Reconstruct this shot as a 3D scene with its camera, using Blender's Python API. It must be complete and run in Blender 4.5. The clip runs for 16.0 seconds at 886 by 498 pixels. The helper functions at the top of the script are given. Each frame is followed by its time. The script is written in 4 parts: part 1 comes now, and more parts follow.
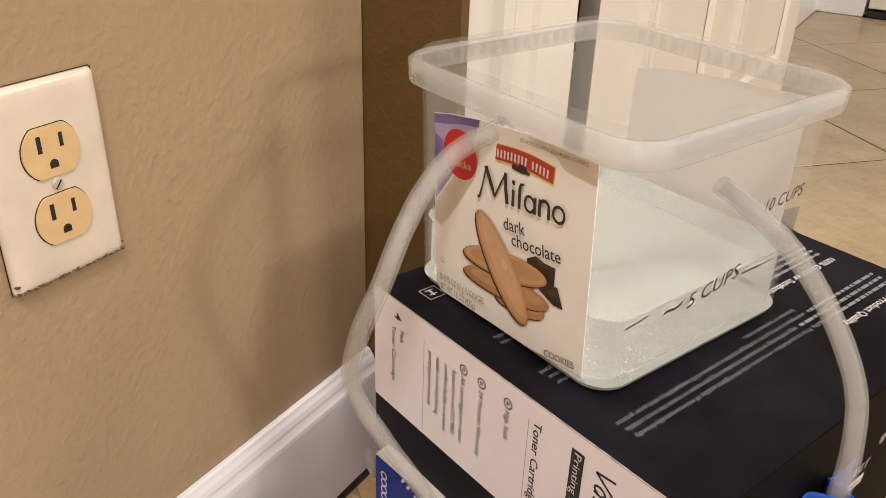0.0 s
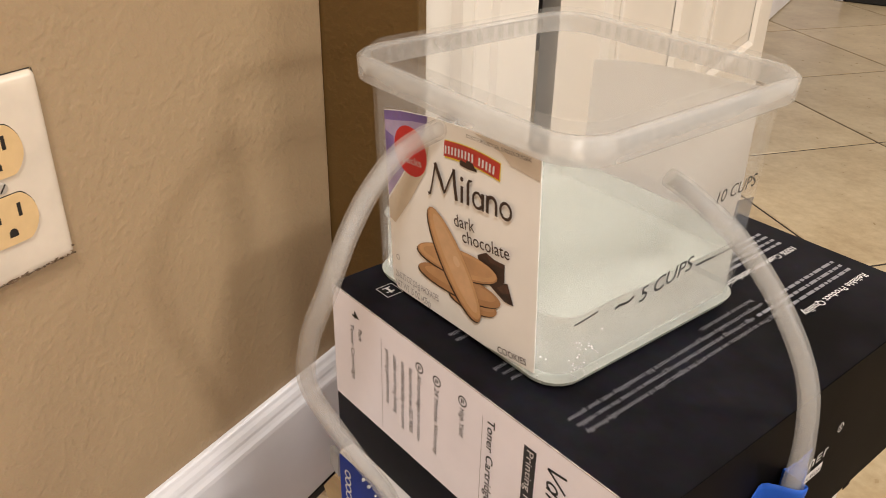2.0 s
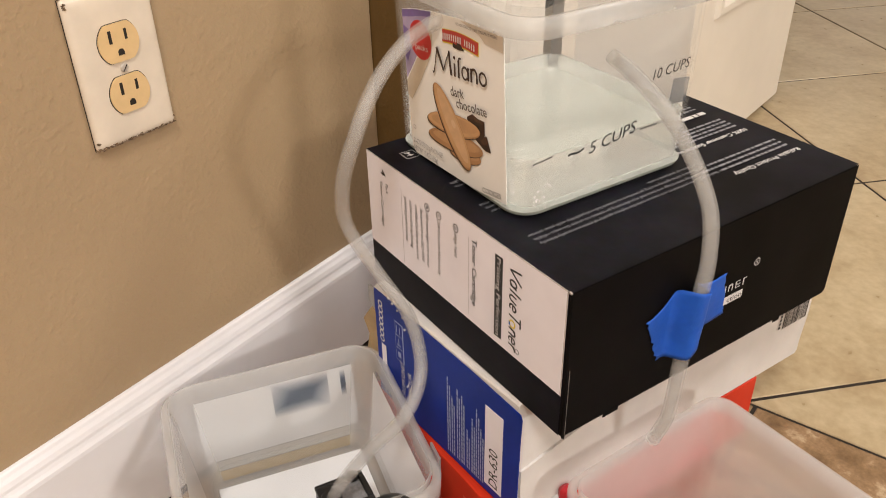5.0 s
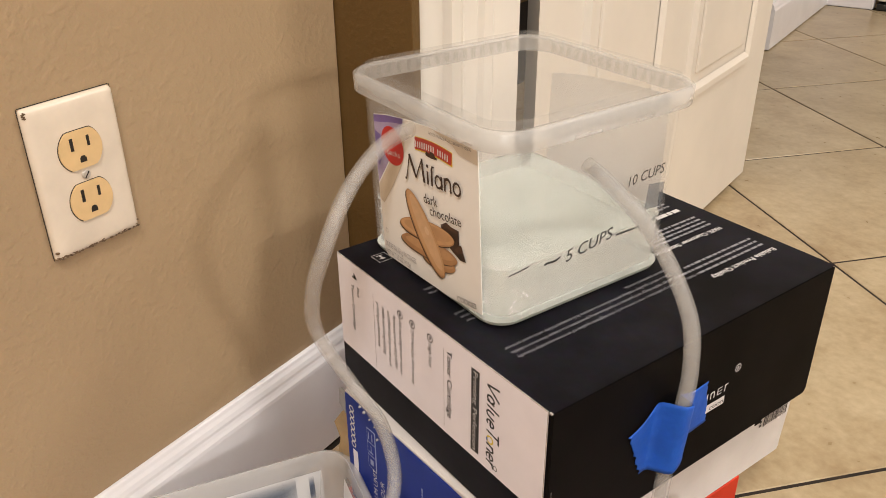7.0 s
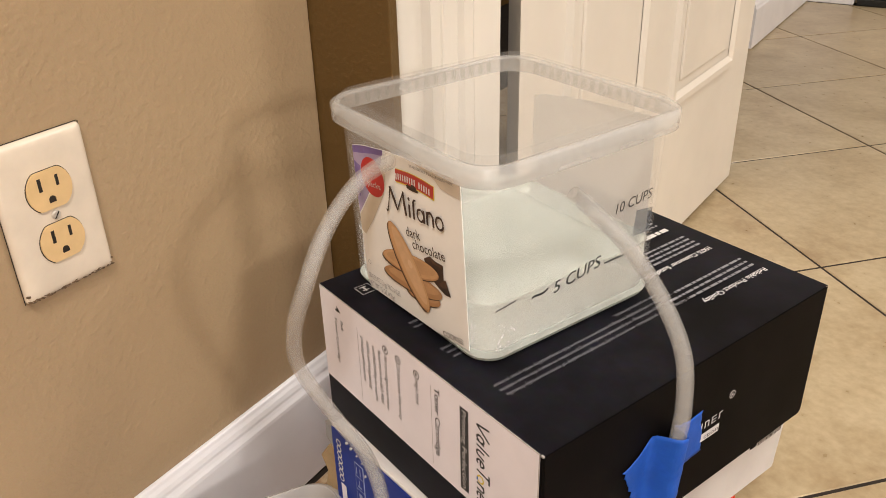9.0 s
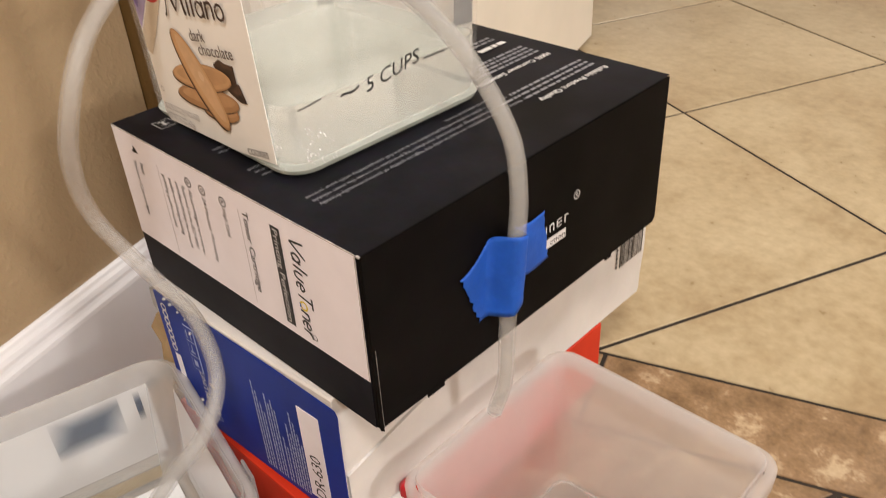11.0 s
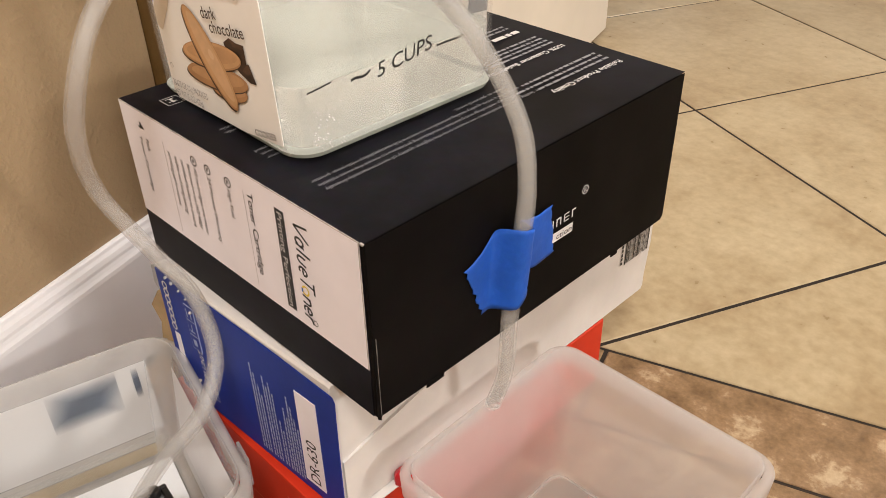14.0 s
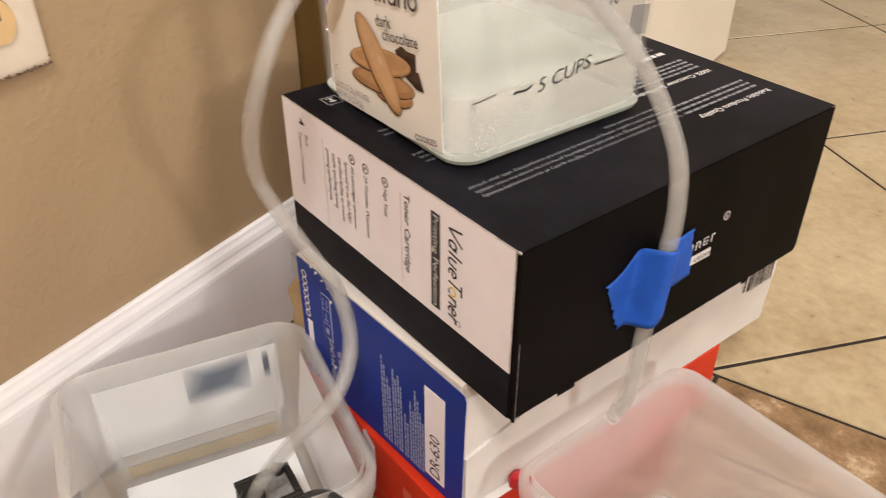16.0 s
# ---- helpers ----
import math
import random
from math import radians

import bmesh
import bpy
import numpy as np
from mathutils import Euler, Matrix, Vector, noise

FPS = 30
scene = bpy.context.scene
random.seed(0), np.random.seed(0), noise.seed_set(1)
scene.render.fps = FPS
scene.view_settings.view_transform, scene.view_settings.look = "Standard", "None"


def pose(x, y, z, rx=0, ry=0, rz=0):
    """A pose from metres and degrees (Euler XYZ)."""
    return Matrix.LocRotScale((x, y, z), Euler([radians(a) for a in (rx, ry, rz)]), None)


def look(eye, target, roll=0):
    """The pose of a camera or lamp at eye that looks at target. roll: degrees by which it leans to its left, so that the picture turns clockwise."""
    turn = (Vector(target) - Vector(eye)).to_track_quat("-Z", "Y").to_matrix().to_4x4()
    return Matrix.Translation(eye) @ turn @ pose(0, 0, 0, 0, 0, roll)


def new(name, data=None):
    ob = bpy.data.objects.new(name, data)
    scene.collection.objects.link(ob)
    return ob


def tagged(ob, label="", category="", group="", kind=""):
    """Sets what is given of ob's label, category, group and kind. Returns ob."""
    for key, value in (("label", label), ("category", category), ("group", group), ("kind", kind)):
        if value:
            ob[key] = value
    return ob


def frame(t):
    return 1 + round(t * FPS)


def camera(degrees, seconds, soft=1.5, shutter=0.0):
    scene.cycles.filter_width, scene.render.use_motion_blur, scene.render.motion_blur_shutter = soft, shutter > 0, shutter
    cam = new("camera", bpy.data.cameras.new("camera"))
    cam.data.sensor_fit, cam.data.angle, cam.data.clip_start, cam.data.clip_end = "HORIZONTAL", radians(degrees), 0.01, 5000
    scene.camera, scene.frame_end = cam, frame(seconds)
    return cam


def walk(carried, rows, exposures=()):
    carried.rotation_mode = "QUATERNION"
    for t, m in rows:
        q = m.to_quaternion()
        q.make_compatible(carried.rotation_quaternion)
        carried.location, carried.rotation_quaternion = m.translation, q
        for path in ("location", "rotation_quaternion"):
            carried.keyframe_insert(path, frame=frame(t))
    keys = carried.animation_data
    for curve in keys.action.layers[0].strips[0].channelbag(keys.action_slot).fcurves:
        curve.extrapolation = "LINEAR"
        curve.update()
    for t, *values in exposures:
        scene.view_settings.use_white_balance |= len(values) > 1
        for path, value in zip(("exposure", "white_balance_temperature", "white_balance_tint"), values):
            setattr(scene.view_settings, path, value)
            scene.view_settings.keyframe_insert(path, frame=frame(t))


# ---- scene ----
# camera and its walk: seconds, place, turn
cam = camera(56.39, 16.0, soft=0.7, shutter=0.4)
ROWS = [
    (0.0, 0.1295, -0.2607, 0.6009, 61.81, -1.75, 51.5),
    (0.5, 0.1235, -0.2556, 0.6017, 61.58, -1.89, 51.47),
    (1.0, 0.1193, -0.2527, 0.5946, 61.5, -1.75, 51.37),
    (1.5, 0.1276, -0.2448, 0.5994, 61.44, -1.53, 50.9),
    (2.0, 0.1398, -0.2401, 0.6029, 61.21, -1.02, 50.48),
    (2.5, 0.1583, -0.2242, 0.6051, 60.46, -0.33, 50.1),
    (3.0, 0.2345, -0.2442, 0.6035, 58.79, 0.98, 50.03),
    (3.5, 0.3158, -0.294, 0.6078, 56.92, 1.64, 51.78),
    (3.7, 0.3324, -0.3047, 0.6005, 56.71, 1.57, 52.85),
    (6.0, 0.2762, -0.2866, 0.6431, 58.57, 0.58, 56.1),
    (6.5, 0.2742, -0.283, 0.6435, 60.95, 0.38, 54.58),
    (7.0, 0.2747, -0.2801, 0.6448, 61.83, 0.37, 53.73),
    (7.5, 0.2754, -0.2716, 0.6534, 61.89, 0.54, 53.32),
    (8.0, 0.2689, -0.2686, 0.6561, 62.13, 0.68, 53.08),
    (8.2, 0.2672, -0.2666, 0.6603, 61.99, 0.9, 53.11),
    (10.3, 0.2406, -0.2421, 0.6359, 60.8, 2.29, 47.75),
    (10.5, 0.2554, -0.2308, 0.625, 60.21, 2.47, 46.54),
    (11.0, 0.2763, -0.2147, 0.5598, 56.19, 2.65, 43.35),
    (11.5, 0.2758, -0.2138, 0.5624, 54.21, 2.25, 42.41),
    (12.0, 0.277, -0.214, 0.5576, 53.97, 1.7, 42.86),
    (12.5, 0.2761, -0.2151, 0.5611, 54.48, 1.06, 43.56),
    (13.0, 0.2762, -0.2189, 0.5675, 55.0, 0.89, 44.15),
    (13.5, 0.2723, -0.2153, 0.5707, 55.31, 0.73, 44.51),
    (14.0, 0.2721, -0.2117, 0.5587, 55.33, 0.81, 44.89),
    (14.5, 0.2725, -0.2096, 0.5618, 55.11, 0.79, 45.59),
    (15.0, 0.269, -0.2162, 0.5622, 55.19, 0.59, 46.65),
    (15.5, 0.2621, -0.229, 0.5626, 55.37, 0.32, 48.88),
    (16.0, 0.2546, -0.2515, 0.5707, 55.69, -0.12, 52.03),
]
walk(cam, [(t, pose(x, y, z, rx, ry, rz)) for t, x, y, z, rx, ry, rz in ROWS],
     exposures=[(0.0, -0.12), (2.5, -0.11), (3.7, -0.11), (6.0, -0.11), (8.2, -0.11), (10.3, -0.03), (15.0, -0.02), (16.0, 0.0)])

# ---- world and lights ----
world = bpy.data.worlds.new("room_world")
scene.world = world
world.use_nodes = True
world.node_tree.nodes["Background"].inputs[0].default_value = (1.0, 0.96, 0.9, 1)
world.node_tree.nodes["Background"].inputs[1].default_value = 0.02


def lamp(name, place, target, size, watts, colour):
    data = bpy.data.lights.new(name, "AREA")
    data.shape, data.size, data.energy, data.color = "DISK", size, watts, colour
    ob = new(name, data)
    ob.matrix_world = look(place, target)
    return ob


WARM = (1.0, 0.955, 0.90)
lamp("ceiling_lamp_main", (5.55, 0.55, 2.38), (-0.2, 0.0, 0.3), 0.8, 190, WARM)
# two unseen fill lamps, added to soften shadows and lift the dimmer faces
lamp("fill_lamp_near", (0.9, -0.9, 2.44), (0.9, -0.9, 0), 0.6, 60, WARM)
lamp("fill_lamp_hall", (0.9, 1.9, 2.44), (0.9, 1.9, 0), 0.6, 44, WARM)


# ---- helpers ----
def link_mesh(name, bm, material, smooth=False):
    me = bpy.data.meshes.new(name)
    bmesh.ops.recalc_face_normals(bm, faces=bm.faces)
    if smooth:
        for f in bm.faces:
            f.smooth = True
    bm.to_mesh(me)
    bm.free()
    if material:
        me.materials.append(material)
    return new(name, me)


def part(name, bm, material, parent, label="", smooth=False):
    ob = link_mesh(name, bm, material, smooth)
    ob.parent = parent
    return tagged(ob, label)


def thing(name, label, category, group="", kind=""):
    return tagged(new(name), label, category, group, kind)


def box(bm, lo, hi, bevel=0.0, m=None, seg=2):
    c = [(a + b) / 2 for a, b in zip(lo, hi)]
    s = [b - a for a, b in zip(lo, hi)]
    r = bmesh.ops.create_cube(bm, size=1.0)
    bmesh.ops.scale(bm, vec=s, verts=r["verts"])
    bmesh.ops.translate(bm, vec=c, verts=r["verts"])
    vs = r["verts"]
    if bevel:
        es = list({e for v in vs for e in v.link_edges})
        out = bmesh.ops.bevel(bm, geom=es, offset=bevel, segments=seg, affect="EDGES", profile=0.5)
        vs = list({v for f in out["faces"] for v in f.verts} | {v for v in vs if v.is_valid})
    if m is not None:
        bmesh.ops.transform(bm, matrix=m, verts=vs)
    return vs


def boxed(lo, hi, bevel=0.0, m=None):
    bm = bmesh.new()
    box(bm, lo, hi, bevel, m)
    return bm


def rrect(hx, hy, r, n=6):
    pts = []
    for cx, cy, a0 in ((hx - r, hy - r, 0), (-hx + r, hy - r, 90), (-hx + r, -hy + r, 180), (hx - r, -hy + r, 270)):
        for i in range(n + 1):
            a = radians(a0 + 90 * i / n)
            pts.append((cx + r * math.cos(a), cy + r * math.sin(a)))
    return pts


def loft(profile, m, close=True, caps=(False, False)):
    """Rounded squares (half, radius, z), skinned in order."""
    bm = bmesh.new()
    rings = []
    for half, r, z in profile:
        rings.append([bm.verts.new(m @ Vector((x, y, z))) for x, y in rrect(half, half, r)])
    k = len(rings)
    for i in range(k if close else k - 1):
        a, b = rings[i], rings[(i + 1) % k]
        for j in range(len(a)):
            bm.faces.new((a[j], a[(j + 1) % len(a)], b[(j + 1) % len(a)], b[j]))
    if caps[0]:
        bm.faces.new(rings[0][::-1])
    if caps[1]:
        bm.faces.new(rings[-1])
    return bm


def frame_on(origin, right, up):
    r, u = Vector(right).normalized(), Vector(up).normalized()
    n = r.cross(u)
    m = Matrix((r, u, n)).transposed().to_4x4()
    m.translation = Vector(origin)
    return m


def poly(bm, pts, m, z=0.0):
    vs = [bm.verts.new(m @ Vector((x, y, z))) for x, y in pts]
    return bm.faces.new(vs)


def slab_poly(pts, m, z0, z1):
    """A flat printed patch with a hair of thickness."""
    bm = bmesh.new()
    a = [bm.verts.new(m @ Vector((x, y, z0))) for x, y in pts]
    b = [bm.verts.new(m @ Vector((x, y, z1))) for x, y in pts]
    bm.faces.new(a[::-1])
    bm.faces.new(b)
    for i in range(len(a)):
        j = (i + 1) % len(a)
        bm.faces.new((a[i], a[j], b[j], b[i]))
    return bm


def ellipse(cx, cy, rx, ry, ang=0.0, n=28, egg=0.0):
    out = []
    for i in range(n):
        a = 2 * math.pi * i / n
        x, y = rx * math.cos(a), ry * math.sin(a) * (1 + egg * math.cos(a))
        out.append((cx + x * math.cos(ang) - y * math.sin(ang), cy + x * math.sin(ang) + y * math.cos(ang)))
    return out


def rect(x0, y0, x1, y1):
    return [(x0, y0), (x1, y0), (x1, y1), (x0, y1)]


def ring(cx, cy, r, w, m, z, n=20):
    bm = bmesh.new()
    o = [bm.verts.new(m @ Vector((cx + r * math.cos(6.2832 * i / n), cy + r * math.sin(6.2832 * i / n), z))) for i in range(n)]
    q = [bm.verts.new(m @ Vector((cx + (r - w) * math.cos(6.2832 * i / n), cy + (r - w) * math.sin(6.2832 * i / n), z))) for i in range(n)]
    for i in range(n):
        j = (i + 1) % n
        bm.faces.new((o[i], o[j], q[j], q[i]))
    return bm


def lettering(name, words, width, height, m, material, parent, label="", shear=0.0, bold=0.0):
    """Words in the built-in font, scaled to width and capital height, starting at the frame's origin."""
    cu = bpy.data.curves.new("letters", "FONT")
    cu.body, cu.size, cu.shear, cu.offset, cu.resolution_u = words, 1.0, shear, bold, 3
    ob = new("letters", cu)
    me = bpy.data.meshes.new_from_object(ob.evaluated_get(bpy.context.evaluated_depsgraph_get()))
    bpy.data.objects.remove(ob)
    bpy.data.curves.remove(cu)
    xs = [v.co.x for v in me.vertices]
    x0, w = min(xs), max(xs) - min(xs)
    me.transform(m @ Matrix.Diagonal((width / w, height / 0.72, 1, 1)) @ Matrix.Translation((-x0, 0, 0)))
    me.name = name
    me.materials.append(material)
    ob = new(name, me)
    ob.parent = parent
    return tagged(ob, label)


def ribbon(pts, widths):
    """Outline of a stroke along pts with a width at each point."""
    P = [Vector(p) for p in pts]
    lo, hi = [], []
    for k, p in enumerate(P):
        d = (P[min(k + 1, len(P) - 1)] - P[max(k - 1, 0)]).normalized()
        n = Vector((-d.y, d.x)) * widths[min(k, len(widths) - 1)] / 2
        lo.append(tuple(p - n))
        hi.append(tuple(p + n))
    return lo + hi[::-1]


def arc(cx, cy, rx, ry, a0, a1, n=12):
    return [(cx + rx * math.cos(radians(a0 + (a1 - a0) * k / n)), cy + ry * math.sin(radians(a0 + (a1 - a0) * k / n))) for k in range(n + 1)]


def stroke_mesh(pts, widths, m, z):
    """A flat stroke along pts, with a width at each point."""
    bm = bmesh.new()
    out, k = ribbon(pts, widths), len(pts)
    vs = [bm.verts.new(m @ Vector((x, y, z))) for x, y in out]
    for a in range(k - 1):
        bm.faces.new((vs[a], vs[a + 1], vs[2 * k - 2 - a], vs[2 * k - 1 - a]))
    return bm


def bars(name, rects, m, z, material, parent, label=""):
    if len(rects) <= 24:
        for r in rects:
            bm = bmesh.new()
            poly(bm, rect(*r), m, z)
            ob = part(name, bm, material, parent, label)
        return ob
    bm = bmesh.new()
    for r in rects:
        poly(bm, rect(*r), m, z)
    return tagged(part(name, bm, material, parent), label, kind="stuff")


def scribble_line(rng, x0, x1, y, h):
    """Word-like bars along a line of print that is too small to read."""
    out, x = [], x0
    while x < x1:
        w = rng.uniform(1.2, 4.5) * h
        out.append((x, y, min(x + w, x1), y + h))
        x += w + 0.6 * h
    return out


def tube_mesh(points, radius, inner, seg=14, fine=10, wob=0.0):
    """A hollow hose swept along a smooth line."""
    P = [Vector(p) for p in points]
    Q = [2 * P[0] - P[1]] + P + [2 * P[-1] - P[-2]]
    line = []
    for i in range(1, len(Q) - 2):
        for k in range(fine):
            s = k / fine
            a, b, c, d = Q[i - 1], Q[i], Q[i + 1], Q[i + 2]
            line.append(0.5 * (2 * b + (c - a) * s + (2 * a - 5 * b + 4 * c - d) * s * s + (3 * b - a - 3 * c + d) * s ** 3))
    line.append(P[-1])
    bm = bmesh.new()
    up = Vector((0.3, 0.2, 1)).normalized()
    outer, inn = [], []
    for i, p in enumerate(line):
        t = (line[min(i + 1, len(line) - 1)] - line[max(i - 1, 0)]).normalized()
        up = (up - t * up.dot(t)).normalized()
        side = t.cross(up)
        r = radius * (1 + wob * noise.noise(p * 35))
        ro, ri = [], []
        for j in range(seg):
            a = 2 * math.pi * j / seg
            d = up * math.cos(a) + side * math.sin(a)
            ro.append(bm.verts.new(p + d * r))
            ri.append(bm.verts.new(p + d * (inner * r / radius)))
        outer.append(ro)
        inn.append(ri)
    for i in range(len(line) - 1):
        for j in range(seg):
            k = (j + 1) % seg
            bm.faces.new((outer[i][j], outer[i][k], outer[i + 1][k], outer[i + 1][j]))
            if inner:
                bm.faces.new((inn[i][k], inn[i][j], inn[i + 1][j], inn[i + 1][k]))
    for i, flip in ((0, True), (-1, False)):
        if inner:
            for j in range(seg):
                k = (j + 1) % seg
                bm.faces.new((outer[i][j], inn[i][j], inn[i][k], outer[i][k]))
        else:
            bm.faces.new(outer[i])
    if not inner:
        for r in inn:
            for v in r:
                bm.verts.remove(v)
    return bm


# ---- materials ----
def mat(name):
    m = bpy.data.materials.new(name)
    m.use_nodes = True
    t = m.node_tree
    return m, t, t.nodes["Principled BSDF"]


def node(t, kind, **inputs):
    n = t.nodes.new(kind)
    for k, v in inputs.items():
        n.inputs[k.replace("_", " ")].default_value = v
    return n


def coords(t, generated="Object"):
    return t.nodes.new("ShaderNodeTexCoord").outputs[generated]


def noise_node(t, scale, detail=4.0, rough=0.55):
    n = node(t, "ShaderNodeTexNoise", Scale=scale, Detail=detail, Roughness=rough)
    t.links.new(coords(t), n.inputs["Vector"])
    return n


def ramp(t, fac, stops):
    r = t.nodes.new("ShaderNodeValToRGB")
    e = r.color_ramp.elements
    while len(e) < len(stops):
        e.new(0.5)
    for k, (p, c) in zip(e, stops):
        k.position, k.color = p, (*c, 1)
    t.links.new(fac, r.inputs["Fac"])
    return r.outputs["Color"]


def mixed(t, fac, a, b, how="MIX"):
    n = t.nodes.new("ShaderNodeMix")
    n.data_type, n.blend_type = "RGBA", how
    for sock, v in ((n.inputs[0], fac), (n.inputs[6], a), (n.inputs[7], b)):
        if isinstance(v, (int, float)):
            sock.default_value = v
        elif isinstance(v, tuple):
            sock.default_value = (*v, 1)
        else:
            t.links.new(v, sock)
    return n.outputs[2]


def bump(t, b, height, strength, distance):
    n = node(t, "ShaderNodeBump", Strength=strength, Distance=distance)
    t.links.new(height, n.inputs["Height"])
    t.links.new(n.outputs["Normal"], b.inputs["Normal"])


def plain(name, colour, rough=0.5, var=0.06, scale=60.0, metal=0.0, spec=0.5, grain=0.0):
    """Painted or printed surface: one colour with faint blotches and grain."""
    m, t, b = mat(name)
    n1, n2 = noise_node(t, scale), noise_node(t, scale * 9, 2.0)
    dark = tuple(c * (1 - var * 1.6) for c in colour)
    lite = tuple(min(1, c * (1 + var)) for c in colour)
    c = ramp(t, n1.outputs["Fac"], [(0.3, dark), (0.7, lite)])
    c = mixed(t, var, c, n2.outputs["Color"], "SOFT_LIGHT")
    t.links.new(c, b.inputs["Base Color"])
    b.inputs["Roughness"].default_value, b.inputs["Metallic"].default_value = rough, metal
    b.inputs["Specular IOR Level"].default_value = spec
    if grain:
        bump(t, b, n2.outputs["Fac"], grain, 0.0006)
    return m


def plastic(name, clear, tint, rough=0.3, lucent=0.45, bumpy=0.12):
    """Thin translucent plastic: part see-through, part milky."""
    m, t, b = mat(name)
    n1, n2 = noise_node(t, 25), noise_node(t, 240, 3)
    t.links.new(ramp(t, n1.outputs["Fac"], [(0.3, tuple(c * 0.93 for c in tint)), (0.7, tint)]), b.inputs["Base Color"])
    b.inputs["Roughness"].default_value = rough
    bump(t, b, n2.outputs["Fac"], bumpy, 0.0006)
    tr = node(t, "ShaderNodeBsdfTranslucent", Color=(*tint, 1))
    tp = node(t, "ShaderNodeBsdfTransparent", Color=(1, 1, 1, 1))
    m1, m2 = t.nodes.new("ShaderNodeMixShader"), t.nodes.new("ShaderNodeMixShader")
    m1.inputs[0].default_value = lucent
    t.links.new(b.outputs[0], m1.inputs[1])
    t.links.new(tr.outputs[0], m1.inputs[2])
    f = node(t, "ShaderNodeMapRange")
    f.inputs["To Min"].default_value, f.inputs["To Max"].default_value = clear - 0.04, clear + 0.04
    t.links.new(n1.outputs["Fac"], f.inputs["Value"])
    t.links.new(f.outputs[0], m2.inputs[0])
    t.links.new(m1.outputs[0], m2.inputs[1])
    t.links.new(tp.outputs[0], m2.inputs[2])
    t.links.new(m2.outputs[0], t.nodes["Material Output"].inputs["Surface"])
    return m


def frosted(name, clear, blur, tint, rough=0.3, lucent=0.5):
    """Thick frosted plastic: what touches it shows softly, what stands behind is blurred."""
    m = plastic(name, clear, tint, rough, lucent, 0.03)
    t = m.node_tree
    last = t.nodes["Material Output"].inputs["Surface"].links[0].from_node
    milk = last.inputs[1].links[0].from_socket
    r = node(t, "ShaderNodeBsdfRefraction", Color=(*tint, 1), Roughness=0.5, IOR=1.22)
    mix = t.nodes.new("ShaderNodeMixShader")
    mix.inputs[0].default_value = blur
    t.links.new(milk, mix.inputs[1])
    t.links.new(r.outputs[0], mix.inputs[2])
    t.links.new(mix.outputs[0], last.inputs[1])
    return m


def wall_paint(name, colour, lumps=0.28):
    """Rolled paint over an orange-peel texture."""
    m, t, b = mat(name)
    big, peel, fine = noise_node(t, 3.5, 3), noise_node(t, 165, 2.0, 0.45), noise_node(t, 600, 2)
    c = ramp(t, big.outputs["Fac"], [(0.3, tuple(x * 0.93 for x in colour)), (0.7, colour)])
    c = mixed(t, 0.12, c, fine.outputs["Color"], "SOFT_LIGHT")
    t.links.new(c, b.inputs["Base Color"])
    b.inputs["Roughness"].default_value = 0.42
    h = ramp(t, peel.outputs["Fac"], [(0.45, (0, 0, 0)), (0.68, (1, 1, 1))])
    h = mixed(t, 0.12, h, fine.outputs["Color"])
    bump(t, b, h, lumps, 0.0011)
    return m


def tile_stone(name, stops, rough, scale, pits=0.0):
    """Glazed or travertine tile with cloudy blotches; each piece takes its own cut of the pattern."""
    m, t, b = mat(name)
    info = t.nodes.new("ShaderNodeObjectInfo")
    geo = t.nodes.new("ShaderNodeNewGeometry")
    add = t.nodes.new("ShaderNodeVectorMath")
    add.operation = "MULTIPLY_ADD"
    t.links.new(info.outputs["Random"], add.inputs[0])
    add.inputs[1].default_value = (31, 17, 5)
    t.links.new(geo.outputs["Position"], add.inputs[2])
    a = node(t, "ShaderNodeTexNoise", Scale=scale, Detail=8.0, Roughness=0.66, Distortion=0.12)
    f = node(t, "ShaderNodeTexNoise", Scale=scale * 9, Detail=4.0, Roughness=0.6)
    for n in (a, f):
        t.links.new(add.outputs[0], n.inputs["Vector"])
    c = ramp(t, a.outputs["Fac"], stops)
    c = mixed(t, 0.5, c, f.outputs["Fac"], "SOFT_LIGHT")
    k = node(t, "ShaderNodeMapRange")
    k.inputs["To Min"].default_value, k.inputs["To Max"].default_value = 0.9, 1.08
    t.links.new(info.outputs["Random"], k.inputs["Value"])
    v = t.nodes.new("ShaderNodeHueSaturation")
    t.links.new(k.outputs[0], v.inputs["Value"])
    t.links.new(c, v.inputs["Color"])
    t.links.new(v.outputs[0], b.inputs["Base Color"])
    r = node(t, "ShaderNodeMapRange")
    r.inputs["To Min"].default_value, r.inputs["To Max"].default_value = rough - 0.08, rough + 0.1
    t.links.new(f.outputs["Fac"], r.inputs["Value"])
    t.links.new(r.outputs[0], b.inputs["Roughness"])
    bump(t, b, a.outputs["Fac"], 0.25 + pits, 0.003)
    return m


